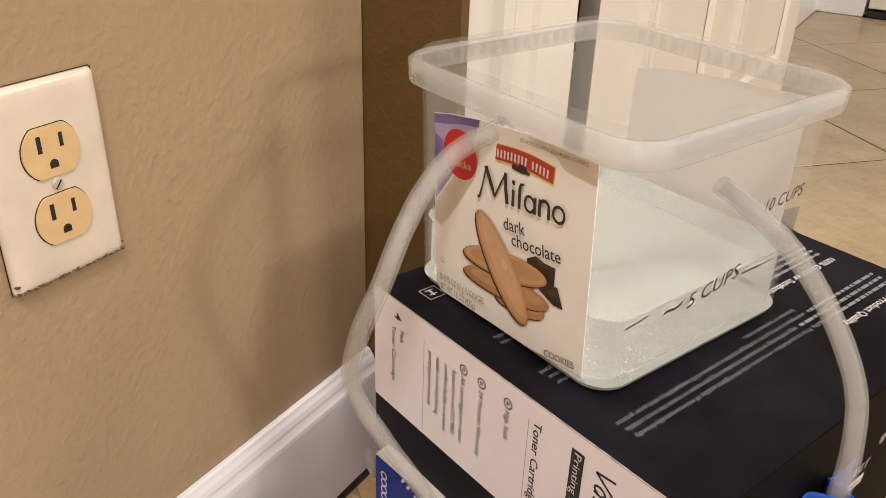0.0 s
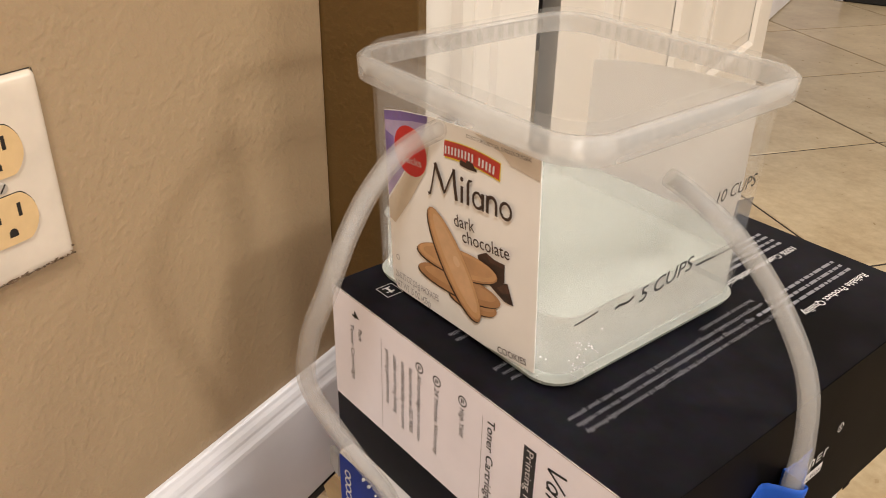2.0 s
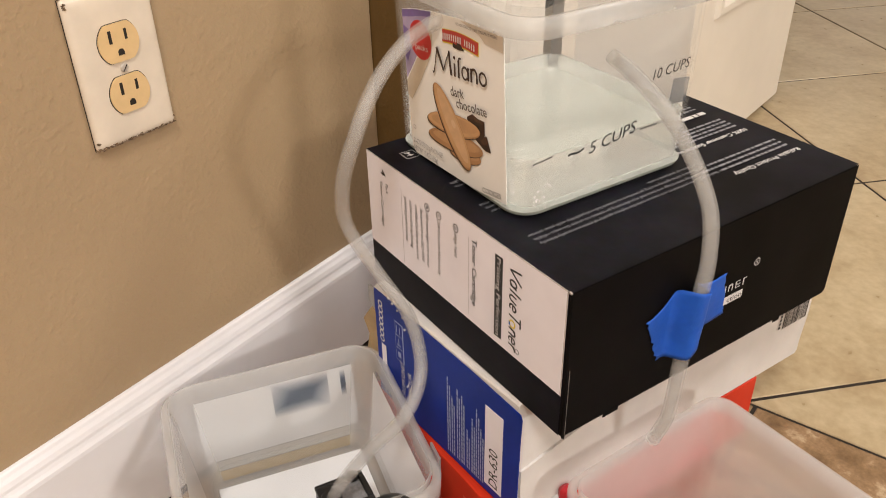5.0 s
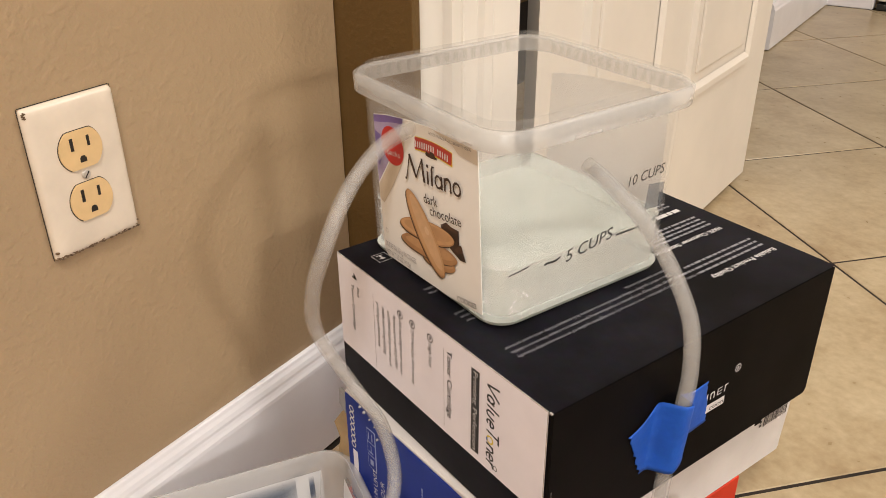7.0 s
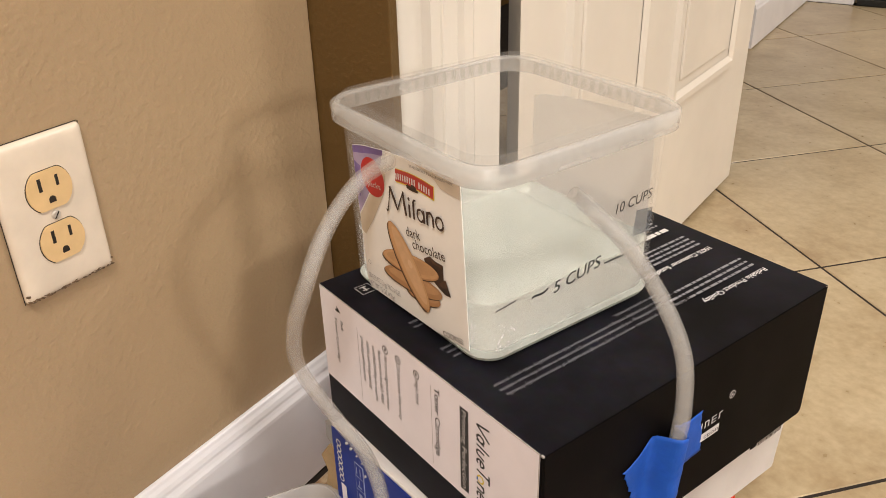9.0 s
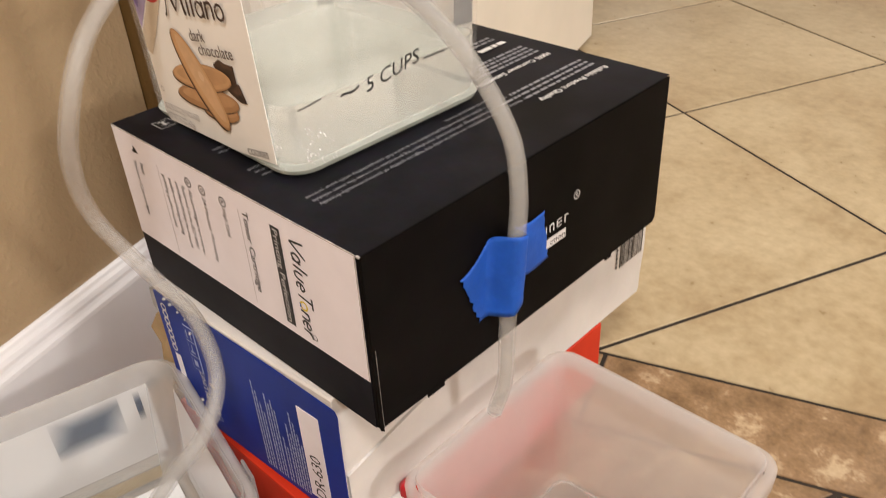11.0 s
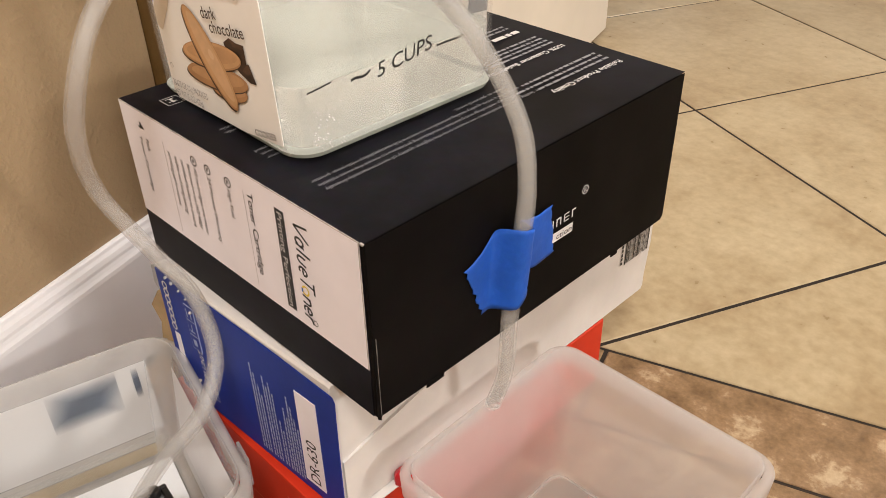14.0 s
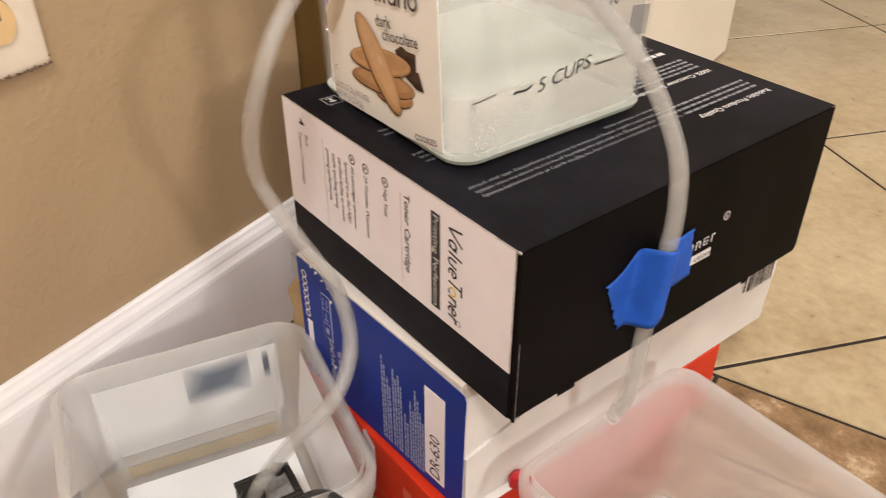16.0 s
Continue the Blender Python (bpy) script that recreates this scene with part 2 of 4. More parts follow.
TAN = wall_paint("tan_wall_paint", (0.405, 0.288, 0.17))
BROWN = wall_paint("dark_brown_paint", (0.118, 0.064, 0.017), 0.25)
CEIL = wall_paint("ceiling_paint", (0.72, 0.68, 0.6), 0.4)
WHITE = plain("white_semigloss_paint", (0.80, 0.78, 0.80), 0.3, 0.04, 9, grain=0.12)
DOORW = plain("white_door_paint", (0.74, 0.68, 0.60), 0.32, 0.04, 6, grain=0.1)
GROUT = plain("dark_grout", (0.024, 0.015, 0.009), 0.85, 0.3, 40, grain=0.5)
BEIGE = tile_stone("beige_ceramic_tile", [(0.25, (0.31, 0.215, 0.115)), (0.45, (0.41, 0.315, 0.187)), (0.62, (0.485, 0.39, 0.247)), (0.8, (0.385, 0.27, 0.148))], 0.3, 7)
TRAV = tile_stone("brown_travertine_tile", [(0.28, (0.12, 0.065, 0.028)), (0.46, (0.225, 0.135, 0.065)), (0.57, (0.29, 0.18, 0.095)), (0.64, (0.46, 0.34, 0.21))], 0.36, 30, 0.35)
BLACKCARD = plain("black_printed_card", (0.0075, 0.0072, 0.0110), 0.5, 0.5, 14, spec=0.10)
BLACKSIDE = plain("matt_black_printed_card", (0.0052, 0.0042, 0.0040), 0.6, 0.3, 14, spec=0.06)
LABELW = plain("white_printed_card", (0.87, 0.835, 0.90), 0.4, 0.03, 20)
INK = plain("black_ink", (0.012, 0.011, 0.012), 0.5, 0.1)
GREYINK = plain("grey_ink", (0.33, 0.3, 0.31), 0.5, 0.05)
WHITEINK = plain("white_ink", (0.72, 0.70, 0.70), 0.5, 0.04)
PALEINK = plain("pale_ink_on_black", (0.26, 0.26, 0.29), 0.5, 0.04)
YELLOW = plain("yellow_ink", (0.75, 0.58, 0.03), 0.5, 0.04)
BLUEINK = plain("blue_ink", (0.02, 0.12, 0.5), 0.5, 0.04)
BLUECARD = plain("blue_printed_card", (0.004, 0.027, 0.27), 0.42, 0.12, 15, spec=0.2)
PALEBLUE = plain("pale_blue_print", (0.36, 0.42, 0.64), 0.5, 0.04)
WHITECARD = plain("white_corrugated_card", (0.70, 0.665, 0.64), 0.65, 0.06, 14, grain=0.35)
REDCARD = plain("red_printed_card", (0.60, 0.036, 0.012), 0.4, 0.1, 12, spec=0.2)
DARKRED = plain("deep_red_plastic", (0.42, 0.01, 0.02), 0.3, 0.1)
KRAFT = plain("kraft_cardboard", (0.36, 0.25, 0.13), 0.8, 0.15, 30, grain=0.3)
TAPE = plain("blue_masking_tape", (0.006, 0.09, 0.50), 0.6, 0.12, 30, grain=0.5)
PLATE = plain("almond_white_plate", (0.74, 0.64, 0.52), 0.27, 0.05, 30)
IVORY = plain("ivory_receptacle", (0.72, 0.50, 0.25), 0.3, 0.05, 60)
SLOT = plain("dark_slot", (0.02, 0.014, 0.009), 0.7, 0.2)
STEEL = plain("painted_screw", (0.62, 0.57, 0.5), 0.3, 0.1, 80, metal=0.4)
LABELP = plain("cream_label_paper", (0.92, 0.905, 0.875), 0.42, 0.03, 20)
BROWNINK = plain("dark_brown_ink", (0.045, 0.022, 0.014), 0.5, 0.1)
BANNER = plain("red_banner_ink", (0.50, 0.045, 0.03), 0.45, 0.05)
SPOT = plain("red_spot_ink", (0.55, 0.02, 0.022), 0.4, 0.05)
PURPLE = plain("purple_ink", (0.19, 0.13, 0.37), 0.45, 0.25, 40)
LILAC = plain("lilac_ink", (0.40, 0.33, 0.52), 0.45, 0.2, 40)
COOKIE = plain("baked_biscuit_print", (0.60, 0.35, 0.17), 0.5, 0.07, 60)
COOKIE2 = plain("shaded_biscuit_print", (0.44, 0.235, 0.105), 0.5, 0.07, 60)
CHOC = plain("dark_chocolate_print", (0.035, 0.014, 0.008), 0.4, 0.4, 120)
CHOC2 = plain("chocolate_face_print", (0.075, 0.032, 0.018), 0.4, 0.3, 120)
CLEAR = plastic("clear_polypropylene", 0.93, (0.95, 0.94, 0.92), 0.16, 0.45, 0.03)
FROST = plastic("frosted_polypropylene", 0.71, (0.95, 0.94, 0.92), 0.18, 0.45, 0.03)
MILKY = frosted("milky_polypropylene", 0.52, 0.15, (0.98, 0.955, 0.955), 0.25, 0.68)
HOSE = plastic("milky_vinyl_hose", 0.73, (0.80, 0.79, 0.77), 0.30, 0.5, 0.0)
PUMPRIM = plastic("cloudy_polypropylene", 0.64, (0.92, 0.91, 0.90), 0.22, 0.45, 0.03)
PUMPSHELL = plastic("cloudy_thin_polypropylene", 0.70, (0.92, 0.92, 0.92), 0.2, 0.4, 0.03)
PUMPRIB = plastic("cloudy_rib", 0.70, (0.92, 0.91, 0.90), 0.2, 0.45, 0.0)
RIB = plastic("thin_clear_rib", 0.88, (0.95, 0.94, 0.92), 0.2, 0.45, 0.0)
TUBFLOOR = plastic("cloudy_tub_floor", 0.16, (0.62, 0.64, 0.59), 0.2, 0.3, 0.05)


def cloudy_water(name, tint, milk, rough):
    """Water with a faint cloud in it: soft refraction mixed with a little scattered light."""
    m, t, b = mat(name)
    b.inputs["Base Color"].default_value = (*tint, 1)
    b.inputs["Roughness"].default_value, b.inputs["IOR"].default_value = rough, 1.33
    b.inputs["Transmission Weight"].default_value = 1.0
    cloud = node(t, "ShaderNodeBsdfTranslucent", Color=(*tint, 1))
    white = node(t, "ShaderNodeBsdfDiffuse", Color=(*tint, 1))
    both, out = t.nodes.new("ShaderNodeMixShader"), t.nodes.new("ShaderNodeMixShader")
    both.inputs[0].default_value = 0.5
    n = noise_node(t, 45, 4)
    f = node(t, "ShaderNodeMapRange")
    f.inputs["To Min"].default_value, f.inputs["To Max"].default_value = milk - 0.04, milk + 0.04
    t.links.new(n.outputs["Fac"], f.inputs["Value"])
    t.links.new(f.outputs[0], out.inputs[0])
    t.links.new(cloud.outputs[0], both.inputs[1])
    t.links.new(white.outputs[0], both.inputs[2])
    t.links.new(b.outputs[0], out.inputs[1])
    t.links.new(both.outputs[0], out.inputs[2])
    t.links.new(out.outputs[0], t.nodes["Material Output"].inputs["Surface"])
    return m


CLEARWATER = cloudy_water("cloudy_greenish_water", (0.86, 0.865, 0.83), 0.22, 0.12)
BACKPAPER = plastic("back_of_label_paper", 0.35, (0.95, 0.945, 0.93), 0.4, 0.75, 0.0)
MARKER = plain("black_marker", (0.02, 0.02, 0.022), 0.4, 0.2)
RUBBER = plain("black_rubber", (0.012, 0.012, 0.012), 0.45, 0.2)
GREYP = plain("grey_clear_plastic_print", (0.34, 0.34, 0.34), 0.3, 0.1)


def soft_print(name, colour, clear):
    """Print seen through frosted plastic: its edges fade out."""
    m = plastic(name, clear, colour, 0.5)
    t = m.node_tree
    off = t.nodes.new("ShaderNodeVectorMath")
    off.operation = "SUBTRACT"
    t.links.new(coords(t, "Generated"), off.inputs[0])
    off.inputs[1].default_value = (0.5, 0.5, 0.5)
    size = t.nodes.new("ShaderNodeVectorMath")
    size.operation = "ABSOLUTE"
    t.links.new(off.outputs[0], size.inputs[0])
    xyz = t.nodes.new("ShaderNodeSeparateXYZ")
    t.links.new(size.outputs[0], xyz.inputs[0])
    away = t.nodes.new("ShaderNodeMath")
    away.operation = "MAXIMUM"
    t.links.new(xyz.outputs[0], away.inputs[0])
    t.links.new(xyz.outputs[2], away.inputs[1])
    f = node(t, "ShaderNodeMapRange")
    f.inputs["From Min"].default_value, f.inputs["From Max"].default_value = 0.16, 0.52
    f.inputs["To Min"].default_value, f.inputs["To Max"].default_value = clear, 1.0
    t.links.new(away.outputs["Value"], f.inputs["Value"])
    last = t.nodes["Material Output"].inputs["Surface"].links[0].from_node
    t.links.new(f.outputs[0], last.inputs[0])
    return m


BLUESMUDGE = soft_print("blurred_blue_print", (0.06, 0.12, 0.21), 0.40)

# ---- the room ----
# wall frame: x out of the outlet wall, y along it, z up
WALL = pose(-0.3311, -0.1647, 0, 0, 0, 19.48)


def structure(name, bm, material, label="", category=""):
    return tagged(link_mesh(name, bm, material), label, category, kind="structure")


def loft2(profile, m, caps=(True, True)):
    bm = bmesh.new()
    rings = [[bm.verts.new(m @ Vector((x, y, z))) for x, y in rrect(hx, hy, r, 5)] for hx, hy, r, z in profile]
    for a, b in zip(rings, rings[1:]):
        for j in range(len(a)):
            k = (j + 1) % len(a)
            bm.faces.new((a[j], a[k], b[k], b[j]))
    if caps[0]:
        bm.faces.new(rings[0][::-1])
    if caps[1]:
        bm.faces.new(rings[-1])
    return bm


def extrude_profile(pts, y0, y1, m, cuts=1):
    bm = bmesh.new()
    rows = []
    for i in range(cuts + 1):
        y = y0 + (y1 - y0) * i / cuts
        rows.append([bm.verts.new(m @ Vector((x, y, z))) for x, z in pts])
    for a, b in zip(rows, rows[1:]):
        for j in range(len(pts)):
            k = (j + 1) % len(pts)
            bm.faces.new((a[j], a[k], b[k], b[j]))
    bm.faces.new(rows[0])
    bm.faces.new(rows[-1][::-1])
    return bm


structure("wall_left", boxed((-0.10, -2.6, -0.01), (0, 0.287, 2.5), 0.0015, WALL), TAN, "tan orange-peel textured painted wall", "wall")
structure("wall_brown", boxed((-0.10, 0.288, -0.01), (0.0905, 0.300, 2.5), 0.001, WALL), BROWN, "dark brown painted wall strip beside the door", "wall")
structure("wall_header", boxed((-0.10, 0.426, 2.06), (-0.012, 2.24, 2.5), 0, WALL), TAN)
structure("wall_far", boxed((-0.16, 2.24, -0.01), (-0.058, 3.05, 2.5), 0.002, WALL), WHITE, "white wall beyond the open door", "wall")
structure("wall_end", boxed((-1.0, 3.05, -0.01), (6.6, 3.15, 2.5), 0, WALL), TAN)
structure("wall_back", boxed((-0.1, -2.7, -0.01), (6.6, -2.6, 2.5), 0, WALL), TAN)
structure("wall_right", boxed((6.5, -2.6, -0.01), (6.6, 3.05, 2.5), 0, WALL), TAN)
# three unseen walls, added to close off the dark space behind the doors
structure("unseen_wall_back", boxed((-1.1, 0.2, -0.01), (-1.0, 3.05, 2.5), 0, WALL), BROWN)
structure("unseen_wall_behind_door", boxed((-0.16, 1.27, -0.01), (0.14, 1.31, 2.5), 0, WALL), BROWN)
structure("unseen_wall_side", boxed((-1.0, 0.2, -0.01), (-0.101, 0.287, 2.5), 0, WALL), BROWN)
structure("ceiling", boxed((-1.1, -2.7, 2.5), (6.6, 3.15, 2.6), 0, WALL), CEIL, "off-white textured ceiling", "ceiling")

BASE = [(0.0005, 0.004), (0.014, 0.004), (0.014, 0.113), (0.0134, 0.1165), (0.0115, 0.1195), (0.0102, 0.1225), (0.0098, 0.1255), (0.0082, 0.1295), (0.0058, 0.1325), (0.0046, 0.1352), (0.0030, 0.1365), (0.0005, 0.1368)]
structure("baseboard", extrude_profile(BASE, -2.6, 0.286, WALL, 40), WHITE, "white moulded wooden baseboard along the tan wall", "baseboard")
structure("baseboard_far", extrude_profile([(x - 0.0575, z) for x, z in BASE], 2.236, 3.03, WALL, 4), WHITE, "white baseboard in the hall beyond", "baseboard")

# the end of the hall: a white door above a dark gap
hall_door = thing("door_3", "white closed door at the end of the hall", "door", kind="structure")
part("slab", boxed((0.12, 3.01, 0.03), (0.95, 3.045, 2.05), 0.003, WALL), DOORW, hall_door)
# black strip stands in for the shade in the gap below the slab
part("gap_shade", boxed((0.12, 3.0, 0.002), (0.95, 3.045, 0.022), 0.002, WALL), RUBBER, hall_door, "black strip standing in for the shaded gap under the door")
structure("trim", boxed((-0.055, 3.0, 0.0), (0.11, 3.045, 2.1), 0.004, WALL), WHITE, "white door casing at the end of the hall", "trim")


def panel_frame(x0, x1, z0, z1, y, depth, m):
    """A raised moulding round a door panel, on the face at y."""
    bm = bmesh.new()
    steps = ((0.0, 0.0), (0.006, depth), (0.016, depth), (0.024, 0.001))
    rings = []
    for inset, d in steps:
        rings.append([bm.verts.new(m @ Vector((a, y - d, c))) for a, c in ((x0 + inset, z0 + inset), (x1 - inset, z0 + inset), (x1 - inset, z1 - inset), (x0 + inset, z1 - inset))])
    for a, b in zip(rings, rings[1:]):
        for j in range(4):
            k = (j + 1) % 4
            bm.faces.new((a[j], a[k], b[k], b[j]))
    return bm


def panel_door(name, label, m, width, cols):
    """Slab from the hinge (x 0) to the free edge, with raised panels facing -y."""
    d = thing(name, label, "door", kind="structure")
    # both upright edges slope back, so that the leaves swing past each other
    part("slab", slab_poly([(0, 0), (width, 0), (width - 0.02, 0.034), (0.034, 0.034)], m, 0.012, 2.04), DOORW, d)
    for x0, x1 in cols:
        for z0, z1 in ((0.25, 0.84), (0.99, 1.55), (1.66, 1.92)):
            p = part("panel", panel_frame(x0, x1, z0, z1, 0.0, 0.007, m), DOORW, d)
            bm = boxed((x0 + min(0.04, (x1 - x0) / 3), -0.004, z0 + 0.04), (x1 - min(0.04, (x1 - x0) / 3), 0.002, z1 - 0.04), 0.003, m)
            part("field", bm, DOORW, p)
    return d


def along(p, q):
    """Frame at p with x towards q and y away from the room."""
    a = math.degrees(math.atan2(q[1] - p[1], q[0] - p[0]))
    return pose(p[0], p[1], 0, 0, 0, a)


HINGE, FREE = WALL @ Vector((0.1405, 0.434, 0)), WALL @ Vector((0.172, 1.252, 0))
DW = math.dist(HINGE, FREE)
panel_door("door_1", "white panelled door standing ajar into the room", along(HINGE, FREE), DW, ((0.096, 0.330), (0.430, DW - 0.096)))
LEAF0 = WALL @ Vector((0.079, 0.303, 0))
LEAF1 = WALL @ Vector((0.128, 0.416, 0))
panel_door("door_2", "narrow white moulded door leaf beside a dark gap", along(LEAF0, LEAF1), math.dist(LEAF0, LEAF1), ((0.033, 0.092),))

# ---- floor of tiles ----
floor = structure("floor", boxed((-1.1, -2.7, -0.03), (6.6, 3.15, -0.0011), 0, WALL), GROUT, "tiled floor, beige diagonal tiles with a brown border and dark grout", "floor")


def clipped(pts, a, b, c):
    """The part of a polygon where a x + b y >= c."""
    out = []
    for i, p in enumerate(pts):
        q = pts[(i + 1) % len(pts)]
        dp, dq = a * p[0] + b * p[1] - c, a * q[0] + b * q[1] - c
        if dp >= 0:
            out.append(p)
        if (dp < 0) != (dq < 0):
            s = dp / (dp - dq)
            out.append((p[0] + s * (q[0] - p[0]), p[1] + s * (q[1] - p[1])))
    return out


def tile(pts, material):
    """One tile with a soft edge; its corners in the wall frame."""
    area = sum(p[0] * q[1] - q[0] * p[1] for p, q in zip(pts, pts[1:] + pts[:1])) / 2
    if len(pts) < 3 or abs(area) < 0.0008:
        return
    if area < 0:
        pts = pts[::-1]
    cx, cy = sum(p[0] for p in pts) / len(pts), sum(p[1] for p in pts) / len(pts)
    bm = bmesh.new()
    rings = []
    for shrink, z in ((0.0, -0.0035), (0.0, -0.0012), (0.0016, 0.0)):
        r = []
        for x, y in pts:
            d = math.hypot(x - cx, y - cy)
            k = 1 - shrink / d
            r.append(bm.verts.new(WALL @ Vector((cx + (x - cx) * k, cy + (y - cy) * k, z))))
        rings.append(r)
    for a, b in zip(rings, rings[1:]):
        for j in range(len(a)):
            k = (j + 1) % len(a)
            bm.faces.new((a[j], a[k], b[k], b[j]))
    bm.faces.new(rings[-1])
    part("tile", bm, material, floor)


TS, GAP = 0.4224, 0.0043
INV = WALL.inverted()
GRID0 = INV @ Vector((-0.2883, 0.8965, 0))
GU = (INV.to_3x3() @ Vector((math.cos(-0.412), math.sin(-0.412), 0)))
GV = Vector((-GU.y, GU.x, 0))


def diagonal_tiles(size, origin, lo, hi, material, reach):
    h = size - GAP
    for i in range(-reach, reach):
        for j in range(-reach, reach):
            q = [origin + GU * (i * size + a) + GV * (j * size + b) for a, b in ((GAP / 2, GAP / 2), (GAP / 2 + h, GAP / 2), (GAP / 2 + h, GAP / 2 + h), (GAP / 2, GAP / 2 + h))]
            pts = [(v.x, v.y) for v in q]
            for a, b, c in ((0, 1, lo), (0, -1, -hi), (1, 0, -0.5 if lo > 0 else 0.018), (-1, 0, -6.49)):
                if pts:
                    pts = clipped(pts, a, b, c)
            if pts:
                tile(pts, material)


diagonal_tiles(TS, GRID0, 0.390, 3.0, BEIGE, 20)
diagonal_tiles(0.30, INV @ Vector((0.183, 0.319, 0)), -2.59, 0.2845, TRAV, 28)
for k in range(15):
    x0 = 0.018 + 0.41 * k
    tile(rect(x0, 0.2885, x0 + 0.406, 0.386), TRAV)

# ---- wall outlet ----
OUT = WALL @ frame_on((0.0006, 0.0, 0.4118), (0, 1, 0), (0, 0, 1))
outlet = thing("wall_outlet", "almond-white duplex wall outlet plate with ivory sockets", "outlet")
part("plate", loft2([(0.0358, 0.05715, 0.003, 0), (0.0358, 0.05715, 0.003, 0.0016), (0.03535, 0.0567, 0.003, 0.0030), (0.0345, 0.0559, 0.003, 0.0042), (0.0328, 0.0542, 0.003, 0.0051), (0.0300, 0.0515, 0.003, 0.0056), (0.0200, 0.0420, 0.003, 0.0058)], OUT), PLATE, outlet, smooth=True)
outer = plain("brown_grime", (0.16, 0.10, 0.055), 0.8, 0.3, 200)
rng = random.Random(21)
for k in range(46):
    # grime and chipped paint, thickest along the lower edge and at the corners
    x, y = (rng.uniform(-0.034, 0.034), -0.0550 + rng.uniform(-0.0012, 0.0010)) if k < 34 else (rng.choice((-1, 1)) * (0.0335 + rng.uniform(0, 0.0012)), rng.choice((0.0535, -0.052)) + rng.uniform(-0.004, 0.002))
    pts = [(x + rng.uniform(0.3, 1) * 0.0016 * math.cos(a), y + rng.uniform(0.3, 1) * 0.0008 * math.sin(a)) for a in (0, 0.9, 1.8, 2.7, 3.6, 4.5, 5.4)]
    part("grime", slab_poly(pts, OUT, 0.0035, 0.0053), outer, outlet)
# worn paint and old caulk round the lower edge
rng = random.Random(4)
bm = bmesh.new()
edge = []
for i in range(41):
    x = -0.0352 + 0.0704 * i / 40
    edge.append((x, -0.0573 - rng.uniform(0.0002, 0.0018), -0.0548 + rng.uniform(-0.0016, 0.0016)))
for a, b in zip(edge, edge[1:]):
    lo = [OUT @ Vector((x, y, 0.0012)) for x, y in ((a[0], a[1]), (b[0], b[1]))]
    hi = [OUT @ Vector((x, y, 0.0052)) for x, y in ((b[0], b[2]), (a[0], a[2]))]
    bm.faces.new([bm.verts.new(v) for v in lo + hi])
part("caulk", bm, plain("grubby_caulk", (0.34, 0.25, 0.17), 0.8, 0.25, 300, grain=0.5), outlet, "grubby chipped caulk along the lower edge")
# shadow line where the plate meets the wall, drawn as dark strips
bm = bmesh.new()
for x0, y0, x1, y1 in ((-0.0364, -0.0573, -0.0357, 0.0576), (0.0357, -0.0573, 0.0365, 0.0572), (-0.0356, 0.0571, 0.0354, 0.0578)):
    poly(bm, rect(x0, y0, x1, y1), OUT, 0.0004)
part("shadow_gap", bm, SLOT, outlet, "dark strips drawn as the shadow line round the plate")
for cy in (0.0195, -0.0195):
    pts = []
    for i in range(40):
        a = 2 * math.pi * i / 40
        pts.append((0.0171 * math.cos(a), max(-0.0142, min(0.0142, 0.0171 * math.sin(a)))))
    o = part("socket_rim", slab_poly([(x * 1.035, cy + y * 1.035) for x, y in pts], OUT, 0.004, 0.0060), SLOT, outlet, "dark line round the socket")
    f = part("socket", slab_poly([(x, cy + y) for x, y in pts], OUT, 0.004, 0.0072), IVORY, outlet)
    part("slot", boxed((-0.0080, cy + 0.0002, 0.0066), (-0.0053, cy + 0.0098, 0.00735), 0.0002, OUT), SLOT, f, "dark slot")
    part("slot", boxed((0.0053, cy + 0.0010, 0.0066), (0.0077, cy + 0.0090, 0.00735), 0.0002, OUT), SLOT, f, "dark slot")
    part("ground_hole", slab_poly([(0.0026 * math.cos(a), cy - 0.0072 + 0.0026 * math.sin(a)) for a in [math.pi * i / 8 for i in range(9)]] + [(-0.0026, cy - 0.0095), (0.0026, cy - 0.0095)], OUT, 0.0066, 0.0074), SLOT, f, "dark ground hole")
screw = part("screw", loft2([(0.0034, 0.0034, 0.0033, 0.004), (0.0034, 0.0034, 0.0033, 0.0066), (0.0026, 0.0026, 0.0025, 0.0074)], OUT), STEEL, outlet)
part("screw_slot", boxed((-0.0029, -0.0004, 0.0071), (0.0029, 0.0004, 0.00765), 0, OUT @ pose(0, 0, 0, 0, 0, 50)), SLOT, screw)

# ---- the stack of boxes ----
ZB = 0.3256
# bottom: red carton
red = thing("red_carton", "glossy red cardboard carton at the bottom of the stack", "box")
part("body", boxed((-0.252, -0.0125, 0.001), (-0.040, 0.300, 0.0765), 0.0015), REDCARD, red)
FR = frame_on((0, -0.0128, 0), (1, 0, 0), (0, 0, 1))
bars("print", [(-0.24, 0.020, -0.045, 0.0212), (-0.10, 0.045, -0.088, 0.057), (-0.085, 0.045, -0.073, 0.057)] + [(-0.24, 0.03 + 0.006 * k, -0.20, 0.032 + 0.006 * k) for k in range(4)], FR, 0.0003, plain("pink_print", (0.66, 0.12, 0.08), 0.5), red, "pale print on the red carton")
bars("print", [(0.01 + 0.018 * k, 0.004, 0.022 + 0.018 * k, 0.014) for k in range(6)], frame_on((-0.0398, 0, 0), (0, 1, 0), (0, 0, 1)), 0.0003, plain("pink_print_b", (0.75, 0.35, 0.28), 0.5), red)
